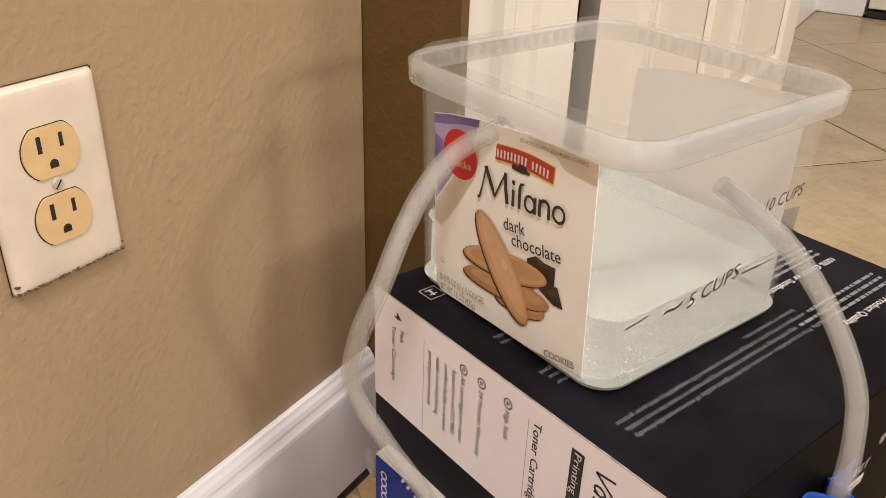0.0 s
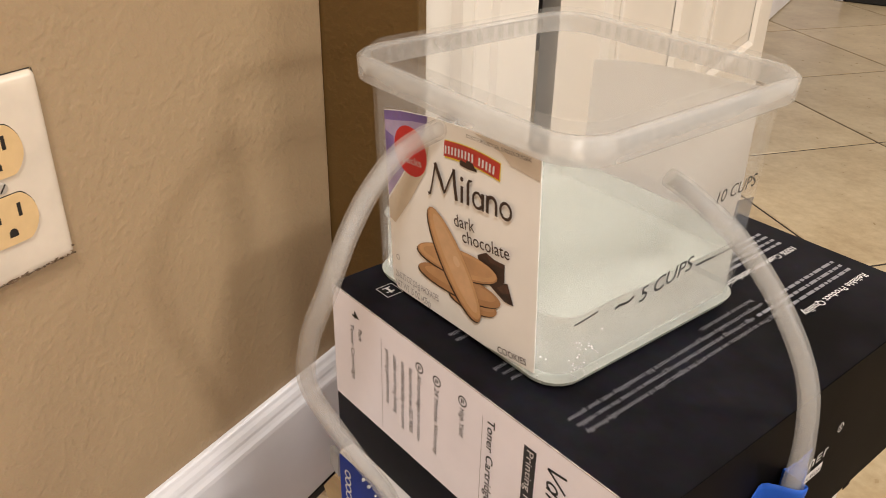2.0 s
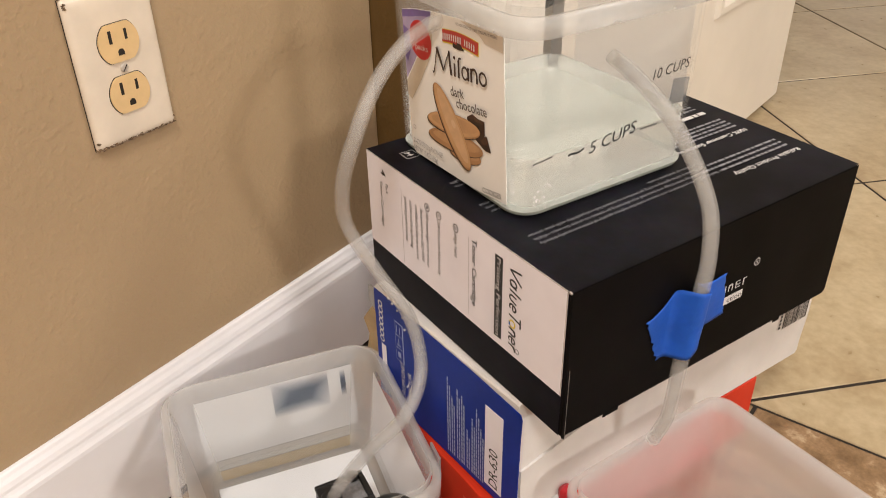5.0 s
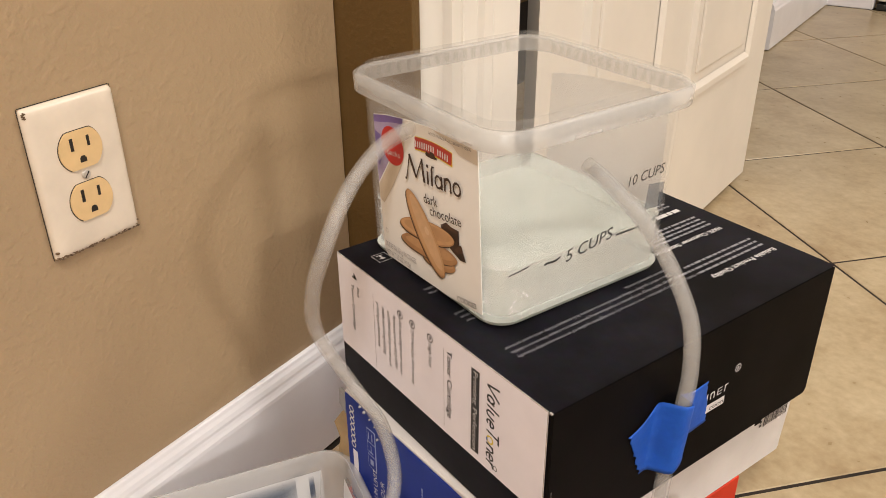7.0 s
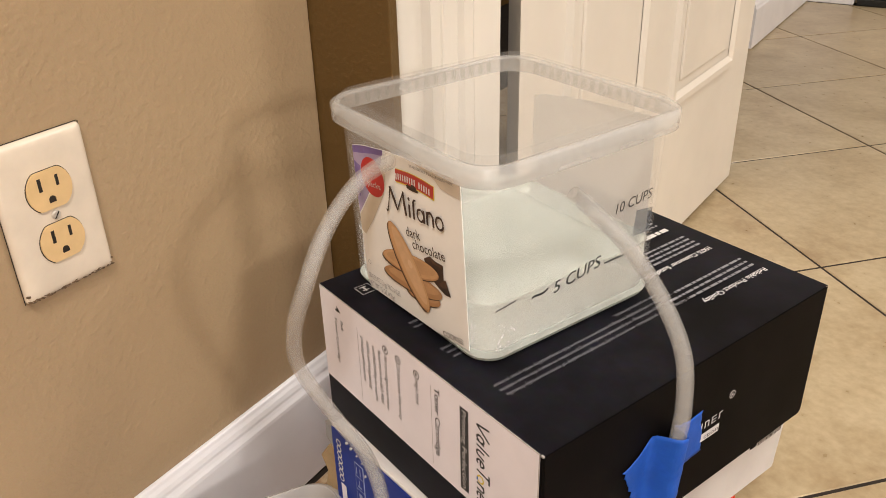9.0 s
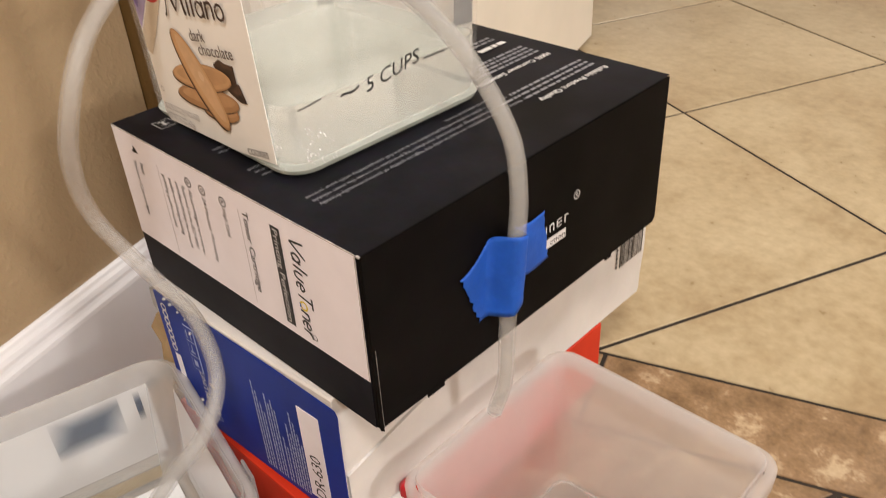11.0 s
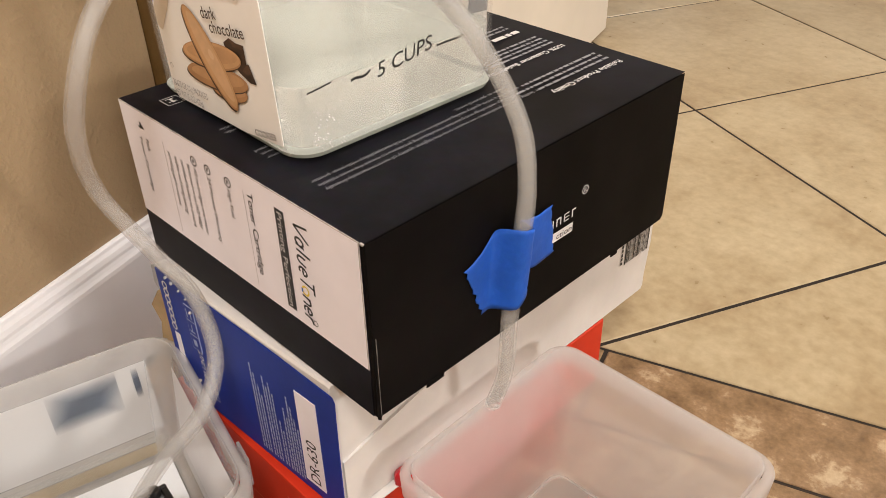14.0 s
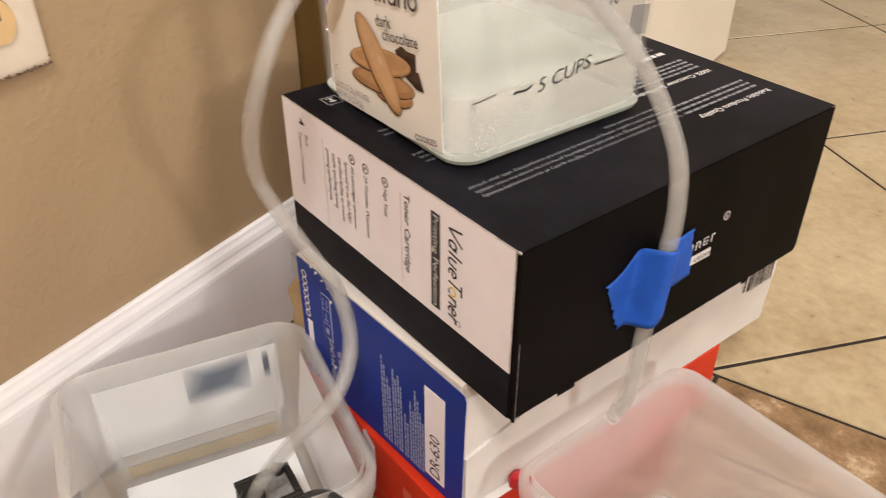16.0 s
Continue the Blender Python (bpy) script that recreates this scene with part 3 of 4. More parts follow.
flap = part("flap", boxed((-0.046, -0.002, 0.0767), (-0.034, 0.050, 0.0781), 0.0004, pose(0, 0, 0, 0, 0, 0)), WHITECARD, red, "white torn cardboard flap")
part("torn_edge", slab_poly([(0.001, 0.0165), (0.075, 0.0200), (0.078, 0.0265), (0.030, 0.0240), (0.002, 0.0215)], frame_on((-0.0398, 0, 0), (0, 1, 0), (0, 0, 1)), 0.0, 0.0008), WHITECARD, red, "white torn paper edge")
part("tab", loft2([(0.005, 0.006, 0.004, 0), (0.007, 0.009, 0.005, 0.004), (0.004, 0.006, 0.003, 0.008)], frame_on((-0.0395, 0.046, 0.082), (0, 1, 0), (0, 0, 1))), DARKRED, red, "crumpled deep red tab")

# middle: blue and white drum carton
drum = thing("drum_carton", "blue-fronted white cardboard carton with a crushed edge", "box")
bm = bmesh.new()
pro = [(0.0, 0.0782), (0.0, 0.1985), (0.0015, 0.2000), (0.004, 0.2004), (0.362, 0.2005), (0.364, 0.0782)]
rows = []
for k, x in enumerate((-0.2395, -0.2375, -0.20, -0.15, -0.10, -0.0440, -0.0425)):
    rows.append([bm.verts.new((x, y + 0.045 * x - 0.0008 if y < 0.1 else y, z - 0.0006 * math.sin(k * 2.1))) for y, z in pro])
for a, b in zip(rows, rows[1:]):
    for j in range(len(pro)):
        i2 = (j + 1) % len(pro)
        bm.faces.new((a[j], a[i2], b[i2], b[j]))
bm.faces.new(rows[0])
bm.faces.new(rows[-1][::-1])
part("body", bm, WHITECARD, drum)
DF = frame_on((0, -0.0012, 0), (1, 0.045, 0), (0, 0, 1)) @ pose(-0.2385, 0, 0) @ Matrix.Diagonal((1.022, 1, 1, 1)) @ pose(0.2385, 0, 0)
UPW = lambda x, z, h: DF @ frame_on((x, z, h), (0, 1, 0), (-1, 0, 0))
part("front_print", slab_poly([(-0.2385, 0.079), (-0.0445, 0.079), (-0.0436, 0.14), (-0.0428, 0.172), (-0.0420, 0.1890), (-0.0440, 0.1935), (-0.10, 0.1965), (-0.2385, 0.1988)], DF, 0.0, 0.0008), BLUECARD, drum, "glossy blue printed end panel")
part("side_flap", slab_poly([(0.0, 0.079), (0.358, 0.079), (0.363, 0.13), (0.362, 0.165), (0.155, 0.168), (0.14, 0.162), (0.02, 0.135), (0.0, 0.13)], frame_on((-0.0424, 0, 0), (0, 1, 0), (0, 0, 1)), 0.0, 0.0022), WHITECARD, drum, "creased white side flap")
part("tape", slab_poly([(0.15, 0.175), (0.30, 0.172), (0.302, 0.150), (0.152, 0.149)], frame_on((-0.0424, 0, 0), (0, 1, 0), (0, 0, 1)), 0.0, 0.0026), plastic("clear_parcel_tape", 0.6, (0.8, 0.75, 0.66), 0.15), drum, "strip of clear parcel tape")
XB = frame_on((-0.0396, 0, 0), (0, 1, 0), (0, 0, 1))
rng = random.Random(9)
code, x = [], 0.321
while x < 0.356:
    w = rng.choice((0.0006, 0.0006, 0.0011, 0.0017))
    code.append((x, 0.126, x + w, 0.170))
    x += w + rng.choice((0.0006, 0.0011))
bars("barcode", code, XB, 0.0, INK, drum, "printed barcode")
bars("barcode_digits", [(0.3145, 0.128 + 0.0045 * k, 0.3175, 0.1312 + 0.0045 * k) for k in range(9)], XB, 0.0, INK, drum)
part("part_number_patch", slab_poly([(-0.0835, 0.088), (-0.0625, 0.088), (-0.0620, 0.175), (-0.0830, 0.175)], DF, 0.0008, 0.0012), LABELW, drum, "white number label")
lettering("part_number", "DR-630", 0.042, 0.0110, UPW(-0.0672, 0.0915, 0.0014), INK, drum)
rng = random.Random(3)
for x0, top in ((-0.1325, 0.158), (-0.1265, 0.140), (-0.1195, 0.153), (-0.1135, 0.150), (-0.1065, 0.118), (-0.1000, 0.136), (-0.0945, 0.150), (-0.0890, 0.132)):
    bars("print_column", [(x0 + dx, a, x0 + dx + 0.0016, b) for dx in (0.0, 0.0028) for a, _, b, _ in scribble_line(rng, 0.085, top + 0.012 - 3 * dx, 0, 0.0015)], DF, 0.0012, PALEBLUE, drum)
lettering("text_line", "DRUM UNIT", 0.044, 0.0060, UPW(-0.1950, 0.096, 0.0012), WHITEINK, drum)
lettering("text_line", "TAMBOUR", 0.042, 0.0060, UPW(-0.1845, 0.092, 0.0012), WHITEINK, drum)
# the maker's mark, as plain strokes
for k in range(7):
    part("mark_ring", ring(-0.2290, 0.1475 + 0.0066 * k, 0.0036, 0.0014, DF, 0.0012, 16), WHITEINK, drum, "white round mark")
PF = DF @ pose(0.0095, 0.0135, 0)
part("pictogram", slab_poly(rect(-0.2165, 0.125, -0.2045, 0.168), PF, 0.0008, 0.0011), PALEBLUE, drum, "framed handling symbols")
bars("pictogram_field", [(-0.2157, 0.126 + 0.0142 * k, -0.2053, 0.1392 + 0.0142 * k) for k in range(3)], PF, 0.0014, BLUECARD, drum)
bars("pictogram_mark", [(-0.2140, 0.157, -0.2127, 0.165), (-0.2090, 0.157, -0.2077, 0.165), (-0.2135, 0.143, -0.2075, 0.1445), (-0.2110, 0.1445, -0.2100, 0.151), (-0.2125, 0.13, -0.2080, 0.136)], PF, 0.0017, PALEBLUE, drum)
bars("white_patch", [(-0.2310, 0.112, -0.2235, 0.1415)], DF, 0.0012, LABELW, drum, "small white sticker")

# a crumpled kraft flap behind the stack
kraft = thing("kraft_flap", "crumpled brown cardboard flap behind the blue carton", "cardboard")
for pts, turn, look_of in (([(-0.262, 0.090), (-0.238, 0.090), (-0.236, 0.165), (-0.247, 0.168), (-0.259, 0.150), (-0.252, 0.135)], 12, KRAFT), ([(-0.258, 0.168), (-0.243, 0.166), (-0.241, 0.188), (-0.256, 0.186)], -10, GREYP), ([(-0.250, 0.10), (-0.236, 0.10), (-0.236, 0.15), (-0.246, 0.14)], 30, KRAFT)):
    m = pose(-0.245, -0.006, 0, 0, 0, turn) @ pose(0.24, 0, 0) @ frame_on((0, 0, 0), (1, 0, 0), (0, 0, 1))
    part("flap", slab_poly(list(pts), m, 0.0, 0.003), look_of, kraft)
part("foot", boxed((-0.267, -0.008, 0.0), (-0.2585, -0.003, 0.100), 0.001), KRAFT, kraft)

# top: black toner box
toner = thing("toner_box", "black printed toner cartridge box with a white end label", "box")
bm = bmesh.new()
NX, NY = 6, 7
rows = {}
for i in range(NX + 1):
    for j in range(NY + 1):
        u, v = i / NX, j / NY
        sag = 0.0012 * math.sin(math.pi * u) * math.sin(math.pi * v)
        rows[i, j] = bm.verts.new((-0.2562 + 0.2562 * u, 0.301 * v, ZB - sag))
for i in range(NX):
    for j in range(NY):
        bm.faces.new((rows[i, j], rows[i + 1, j], rows[i + 1, j + 1], rows[i, j + 1]))
part("lid", bm, BLACKCARD, toner, "black lid panel with faint blue print", smooth=True)
part("body", boxed((-0.2560, 0.0003, 0.2016), (-0.0003, 0.3007, ZB - 0.0015), 0.0008), BLACKSIDE, toner)
part("side_panel", slab_poly([(0.0012, 0.2016), (0.10, 0.2012), (0.2985, 0.2022), (0.3010, 0.206), (0.3005, ZB - 0.001), (0.0008, ZB - 0.0008)], frame_on((-0.0004, 0, 0), (0, 1, 0), (0, 0, 1)), 0.0, 0.0006), BLACKSIDE, toner)
part("end_panel", slab_poly(rect(-0.2560, 0.2016, -0.0030, ZB - 0.0006), frame_on((0, 0.0004, 0), (1, 0, 0), (0, 0, 1)), 0.0, 0.0006), BLACKCARD, toner)
part("side_flap", slab_poly([(0.0022, 0.1995), (0.0022, 0.2035), (0.0004, 0.230), (-0.0002, 0.2016)], frame_on((0.0008, 0, 0), (0, 1, 0), (0, 0, 1)), -0.0005, 0.0005), BLACKSIDE, toner)
for pts in ([(0.040, 0.1985), (0.055, 0.1985), (0.055, 0.203), (0.040, 0.203)], [(0.232, 0.1992), (0.240, 0.1992), (0.240, 0.203), (0.232, 0.203)]):
    part("tuck_tab", slab_poly(pts, frame_on((-0.0002, 0, 0), (0, 1, 0), (0, 0, 1)), 0.0, 0.0006), BLACKSIDE, toner)
TF = frame_on((0, -0.0002, 0), (1, 0, 0), (0, 0, 1))
endlabel = part("end_label", slab_poly(rect(-0.2555, 0.2385, -0.0035, ZB - 0.0004), TF, 0.0, 0.0006), LABELW, toner, "white end label with black print")


def down(x, z):
    """Frame for print on the end label that reads downwards."""
    return frame_on((x, -0.0010, z), (0, 0, -1), (1, 0, 0))


def on_end(words, x, z0, z1, h, ink=INK, bold=0.0):
    lettering("text_line", words, z0 - z1, h, down(x, z0), ink, endlabel, bold=bold)


on_end("4", -0.2325, 0.3172, 0.3115, 0.0075, bold=0.01)
on_end("Pack", -0.2262, 0.3055, 0.2965, 0.0042)
on_end("Toner Cartridge", -0.2352, 0.3055, 0.2615, 0.0042)
on_end("Toner Cartridge", -0.1045, 0.3140, 0.2548, 0.0058, bold=0.012)
on_end("High Yield", -0.1272, 0.3065, 0.2868, 0.0042)
on_end("24 Months Warranty", -0.1495, 0.3065, 0.2575, 0.0042)
for words, x, z1 in (("All cartridges are manu-", -0.1655, 0.2560), ("factured in an ISO 9001", -0.1735, 0.2585), ("certified facility to ensure", -0.1812, 0.2555), ("stable and long lasting", -0.1890, 0.2630), ("printing performance", -0.1968, 0.2660)):
    on_end(words, x, 0.3065, z1, 0.0042)
for x, z in ((-0.1252, 0.3118), (-0.1475, 0.3118), (-0.1635, 0.3118)):
    part("icon", ring(0, 0, 0.0036, 0.0008, down(x, z), 0.0), INK, endlabel, "round line icon")
    bars("icon_mark", [(-0.0014, -0.0012, 0.0014, -0.0002), (-0.0014, 0.0004, 0.0008, 0.0012)], down(x, z), 0.0, INK, endlabel)
for x, z0, z1 in ((-0.1088, 0.3130, 0.2440), (-0.2015, 0.3120, 0.2420)):
    bars("rule", [(0, 0, z0 - z1, 0.0004)], down(x, z0), 0.0, GREYINK, endlabel)
bars("slogan_bar", [(0, 0, 0.0705, 0.0088)], down(-0.0772, 0.3152), 0.0, INK, endlabel, "black bar with white words")
lettering("text_line", "Printing Perfection", 0.067, 0.0050, frame_on((-0.0748, -0.0013, 0.3136), (0, 0, -1), (1, 0, 0)), WHITEINK, endlabel)


def block_mark(m, u, h, ink, parent):
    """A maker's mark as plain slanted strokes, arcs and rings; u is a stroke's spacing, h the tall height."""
    x = 0.60 * h
    w = [0.0015]
    sl = 0.18
    shapes = [
        [(0, h), (0.55 * u, 0)], [(0.55 * u, 0), (1.5 * u, h)],
        arc(1.95 * u, 0.5 * x, 0.36 * u, 0.47 * x, 20, 340), [(2.35 * u, 0), (2.38 * u, x)],
        [(2.95 * u, 0), (2.95 * u, h)],
        [(3.45 * u, x)] + arc(3.82 * u, 0.42 * x, 0.36 * u, 0.42 * x, 180, 330, 8) + [(4.22 * u, x)],
        arc(4.95 * u, 0.5 * x, 0.38 * u, 0.47 * x, 0, 310), [(4.6 * u, 0.5 * x), (5.3 * u, 0.5 * x)],
        [(5.5 * u, h), (6.7 * u, h)], [(6.1 * u, h), (6.1 * u, 0)],
        [(7.75 * u, 0), (7.75 * u, x)], arc(8.12 * u, 0.6 * x, 0.36 * u, 0.36 * x, 170, 10, 8) + [(8.48 * u, 0)],
        arc(9.15 * u, 0.5 * x, 0.38 * u, 0.47 * x, 0, 310), [(8.8 * u, 0.5 * x), (9.5 * u, 0.5 * x)],
        [(9.85 * u, 0), (9.85 * u, x)], [(9.85 * u, 0.7 * x), (10.1 * u, 0.95 * x), (10.4 * u, x)],
    ]
    for pts in shapes:
        part("mark_stroke", stroke_mesh([(p + sl * q, q) for p, q in pts], w, m, 0.0), ink, parent)


MARKM = down(-0.0600, 0.3150)
block_mark(MARKM, 0.0068, 0.0125, INK, endlabel)
part("mark_ring", ring(0.0485, 0.0037, 0.0036, 0.0012, MARKM, 0.0), YELLOW, endlabel, "yellow ring in the mark")
bars("mark_dot", [(0.0475, -0.0001, 0.0505, 0.0013)], MARKM, 0.0001, BLUEINK, endlabel)
part("mark_sign", ring(0, 0, 0.0022, 0.0005, down(-0.0500, 0.2455), 0.0), INK, endlabel)

# pale wear along the box's edges
WEAR = plain("worn_card_edge", (0.42, 0.38, 0.36), 0.8, 0.3, 150)
part("edge_wear", boxed((-0.2555, -0.0009, ZB - 0.0005), (-0.003, -0.0002, ZB + 0.0001), 0.0001), WEAR, toner, "pale worn edge of the lid")
part("edge_wear", boxed((-0.0034, -0.0010, 0.2385), (-0.0028, -0.0003, ZB - 0.001), 0.0001), WEAR, toner, "pale worn edge of the end label")
part("corner_wear", boxed((-0.0022, -0.0010, ZB - 0.0012), (0.0003, 0.0006, ZB + 0.0002), 0.0004), WEAR, toner, "white worn corner")
part("edge_crack", boxed((0.0009, 0.0022, 0.2025), (0.0014, 0.0026, 0.262), 0.0001), plain("torn_card_line", (0.16, 0.15, 0.14), 0.8, 0.4, 200), toner, "pale crack beside the corner fold")

# print on the lid
lidm = lambda x, y: frame_on((x, y, ZB + 0.0005), (0, -1, 0), (1, 0, 0))


def on_lid(words, x, y0, y1, h, ink=WHITEINK, bold=0.0):
    lettering("text_line", words, y0 - y1, h, lidm(x, y0), ink, toner, bold=bold)


on_lid("Reliable Product Quality", -0.0475, 0.2865, 0.2080, 0.0050, bold=0.015)
on_lid("100% Customer Satisfaction", -0.0975, 0.2825, 0.1960, 0.0050, bold=0.015)
on_lid("facility. Prior to production, we source only the highest quality of environmentally-friendly", -0.0570, 0.2000, 0.0207, 0.0034, PALEINK)
on_lid("edge technology and patented manufacturing processes to create the most reliable", -0.0630, 0.1790, 0.0205, 0.0034, PALEINK)
on_lid("undergoes a strict quality testing procedure to ensure full compatibility with your printer", -0.0690, 0.1980, 0.0195, 0.0034, PALEINK)
on_lid("business or personal needs.", -0.0755, 0.1960, 0.1420, 0.0034, PALEINK)
on_lid("reliable", -0.1640, 0.0345, 0.0205, 0.0036, PALEINK)
on_lid("provide", -0.1575, 0.0345, 0.0205, 0.0036, PALEINK)
on_lid("beyond", -0.1235, 0.0330, 0.0190, 0.0036, PALEINK)
on_lid("issue", -0.1175, 0.0300, 0.0200, 0.0036, PALEINK)
on_lid("customer", -0.1115, 0.0390, 0.0200, 0.0036, PALEINK)
bars("heading_mark", [(0.0, 0, 0.008, 0.005), (0.0095, 0, 0.014, 0.005), (0.0155, 0, 0.030, 0.005)], lidm(-0.1420, 0.2815), 0.0, WHITEINK, toner)
rng = random.Random(12)
small = []
for x, y0, y1 in ((-0.0570, 0.2855, 0.203), (-0.0630, 0.2855, 0.183), (-0.0690, 0.2855, 0.202), (-0.1065, 0.2820, 0.17), (-0.1120, 0.2820, 0.17), (-0.1175, 0.2820, 0.18), (-0.1230, 0.2820, 0.22), (-0.1510, 0.2810, 0.20), (-0.1565, 0.2810, 0.19)):
    small += [(0.2855 - y0 + a, x + 0.15, 0.2855 - y0 + b, x + 0.1524) for a, _, b, _ in scribble_line(rng, 0.0, y0 - y1, 0, 0.0022)]
tagged(bars("small_print", small, lidm(-0.15, 0.2855), 0.0, PALEINK, toner, "fine pale print"), kind="stuff")
IC = lidm(-0.2310, 0.0290)
bars("handling_symbol", [(0, 0, 0.0125, 0.0005), (0, 0.0125, 0.0125, 0.013), (0, 0, 0.0005, 0.013), (0.012, 0, 0.0125, 0.013), (0.0035, 0.0025, 0.0095, 0.0035), (0.0055, 0.0035, 0.0072, 0.0095), (0.0035, 0.0075, 0.0095, 0.0085)], IC, 0.0, WHITEINK, toner, "white square handling symbol")

# print on the long side
SF = frame_on((0.0008, 0, 0), (0, 1, 0), (0, 0, 1))
bars("mark", [(0.1520, 0.2605, 0.1532, 0.2668), (0.1560, 0.2605, 0.1572, 0.2668), (0.1600, 0.2605, 0.1612, 0.2665), (0.1612, 0.2655, 0.1645, 0.2668), (0.1640, 0.2605, 0.1652, 0.2660), (0.1680, 0.2605, 0.1735, 0.2614), (0.1680, 0.2605, 0.1692, 0.2668), (0.1680, 0.2660, 0.1735, 0.2668), (0.1685, 0.2632, 0.1738, 0.2640), (0.1765, 0.2605, 0.1777, 0.2668), (0.1777, 0.2658, 0.1805, 0.2668)], SF @ Matrix.Shear("XY", 4, (0.0, 0.0)), 0.0, WHITEINK, toner, "white block mark, half hidden by tape")
part("mark_ring", ring(0.1520, 0.2636, 0.0036, 0.0013, SF, 0.0002), YELLOW, toner)
bars("slogan_bar", [(0.150, 0.2488, 0.1785, 0.2562)], SF, 0.0, WHITEINK, toner, "white bar with black words")
lettering("text_line", "ction", 0.0165, 0.0046, frame_on((0.0012, 0.1605, 0.2506), (0, 1, 0), (0, 0, 1)), INK, toner)
part("mark_sign", ring(0.1897, 0.2766, 0.0034, 0.0006, SF, 0.0), WHITEINK, toner)
lettering("sign_letter", "R", 0.0028, 0.0034, SF @ pose(0.1884, 0.2749, 0.0001), WHITEINK, toner)
bars("mark", [(0.0985, 0.2700, 0.0998, 0.2790)], SF, 0.0, WHITEINK, toner)

# ---- tubs ----
def tub(name, label, m, bottom, top, height, skirt, shell, lip, ribs=True, rad=0.022, rad_top=None, rib=None):
    """A square tub with rounded corners, a hanging skirt round its rim and ribs behind the skirt."""
    o = thing(name, label, "tub")
    t = 0.0016
    w = lambda z: bottom + (top - bottom) * z / height
    rt = rad_top or rad
    pro = [(bottom - 0.006, rad - 0.004, 0.0), (bottom - 0.0015, rad, 0.0015), (bottom, rad, 0.006), (w(height - skirt), rt, height - skirt), (w(height - 0.001), rt, height - 0.001), (w(height) - 0.0008, rt, height), (w(height) - t, rt, height - 0.0008)]
    pro += [(w(height - skirt) - t, rt, height - skirt), (bottom - t, rad, 0.0075), (bottom - 0.007, rad - 0.004, 0.0026)]
    bm = loft(pro, m, close=False, caps=(True, True))
    part("body", bm, shell, o, smooth=True)
    a, s = 0.0075, height - 0.0055
    ro = rt + 0.006
    prof = [(w(s) + 0.0006, rt, s), (w(s) + a - 0.002, ro, s + 0.0008), (w(s) + a, ro, s - 0.001), (w(s) + a - 0.0006, ro, s - skirt), (w(s) + a - 0.0020, ro, s - skirt), (w(s) + a - 0.0016, ro, s - 0.0022), (w(s) + 0.0006, rt, s - 0.0016)]
    part("rim_skirt", loft(prof, m, close=True), lip, o, smooth=True)
    if ribs:
        n = 15
        for side in range(4):
            q = m @ pose(0, 0, 0, 0, 0, 90 * side)
            for i in range(n):
                x = (i - (n - 1) / 2) / (n - 1) * 2 * (top - rt - 0.004)
                part("rib", boxed((x - 0.0005, w(s) + 0.0008, s - skirt + 0.003), (x + 0.0005, w(s) + a - 0.002, s - 0.002), 0, q), rib or lip, o)
    return o


def water(name, label, m, bottom, slope, level, inset=0.0, z0=0.0030, rad=0.020, material=None):
    o = thing(name, label, "water")
    h1, h0 = bottom + slope * level - 0.0020 - inset, bottom - 0.0022 - inset
    part("body", loft([(h0 - 0.0030, rad - 0.003, z0), (h0, rad, z0 + 0.0026), (h1 - 0.0015, rad, level - 0.0007), (h1, rad, level)], m, close=False, caps=(True, True)), material or CLEARWATER, o, smooth=False)
    return o


# the biscuit tub on the toner box
TUBM = pose(-0.1657, 0.1104, ZB + 0.0012, 0, 0, -1.03)
TB, TT, TH = 0.0840, 0.0880, 0.1515
cookie_tub = tub("biscuit_tub", "clear square biscuit tub with a printed paper label", TUBM, TB, TT, TH, 0.0130, CLEAR, FROST, rad=0.0185, rad_top=0.0205, rib=RIB)
part("base", loft([(TB - 0.0062, 0.016, 0.0004), (TB - 0.0010, 0.0183, 0.0019), (TB + 0.0003, 0.0185, 0.0050), (TB - 0.0020, 0.0180, 0.0052)], TUBM, close=False, caps=(True, True)), TUBFLOOR, cookie_tub, "cloudy white base of the tub", smooth=False)
pool = water("tub_water", "shallow clear greenish water in the biscuit tub", TUBM, TB - 0.0006, (TT - TB) / TH, 0.0450, z0=0.0058, rad=0.0175, material=CLEARWATER)
for ob in pool.children:
    ob.visible_shadow = False


def face(turn, s, z, off):
    """A point on a side of the tub (turn 0: the one that faces -y; 90: +x): s along it, z above the base, off outward."""
    h = TB + (TT - TB) * z / TH + off
    return TUBM @ pose(0, 0, 0, 0, 0, turn) @ Vector((s, -h, z - 0.0012))


def face_frame(turn, s, z, off):
    p = face(turn, s, z, off)
    return frame_on(p, face(turn, s + 0.01, z, off) - p, face(turn, s, z + 0.01, off) - p)


LM = face_frame(0, 0, 0, 0.0004)
SHAPE = [(-0.0605, 0.1198), (-0.045, 0.1235), (-0.019, 0.1275), (0.02, 0.1310), (0.0662, 0.1335), (0.0697, 0.0102), (0.030, 0.0058), (-0.053, 0.0035), (-0.0575, 0.009), (-0.0590, 0.05), (-0.0605, 0.09)]
label = part("label", slab_poly(SHAPE, LM, 0.0, 0.0005), LABELP, cookie_tub, "cream paper label with a biscuit picture")
part("back_label", slab_poly([(-x, y) for x, y in SHAPE], face_frame(180, 0, 0, 0.0004), 0.0, 0.0005), BACKPAPER, cookie_tub, "plain back of the second paper label")
LZ = [0.0007]


def printed(name, pts, ink, note=""):
    LZ[0] += 0.00003
    bm = bmesh.new()
    poly(bm, pts, LM, LZ[0])
    return part(name, bm, ink, label, note)


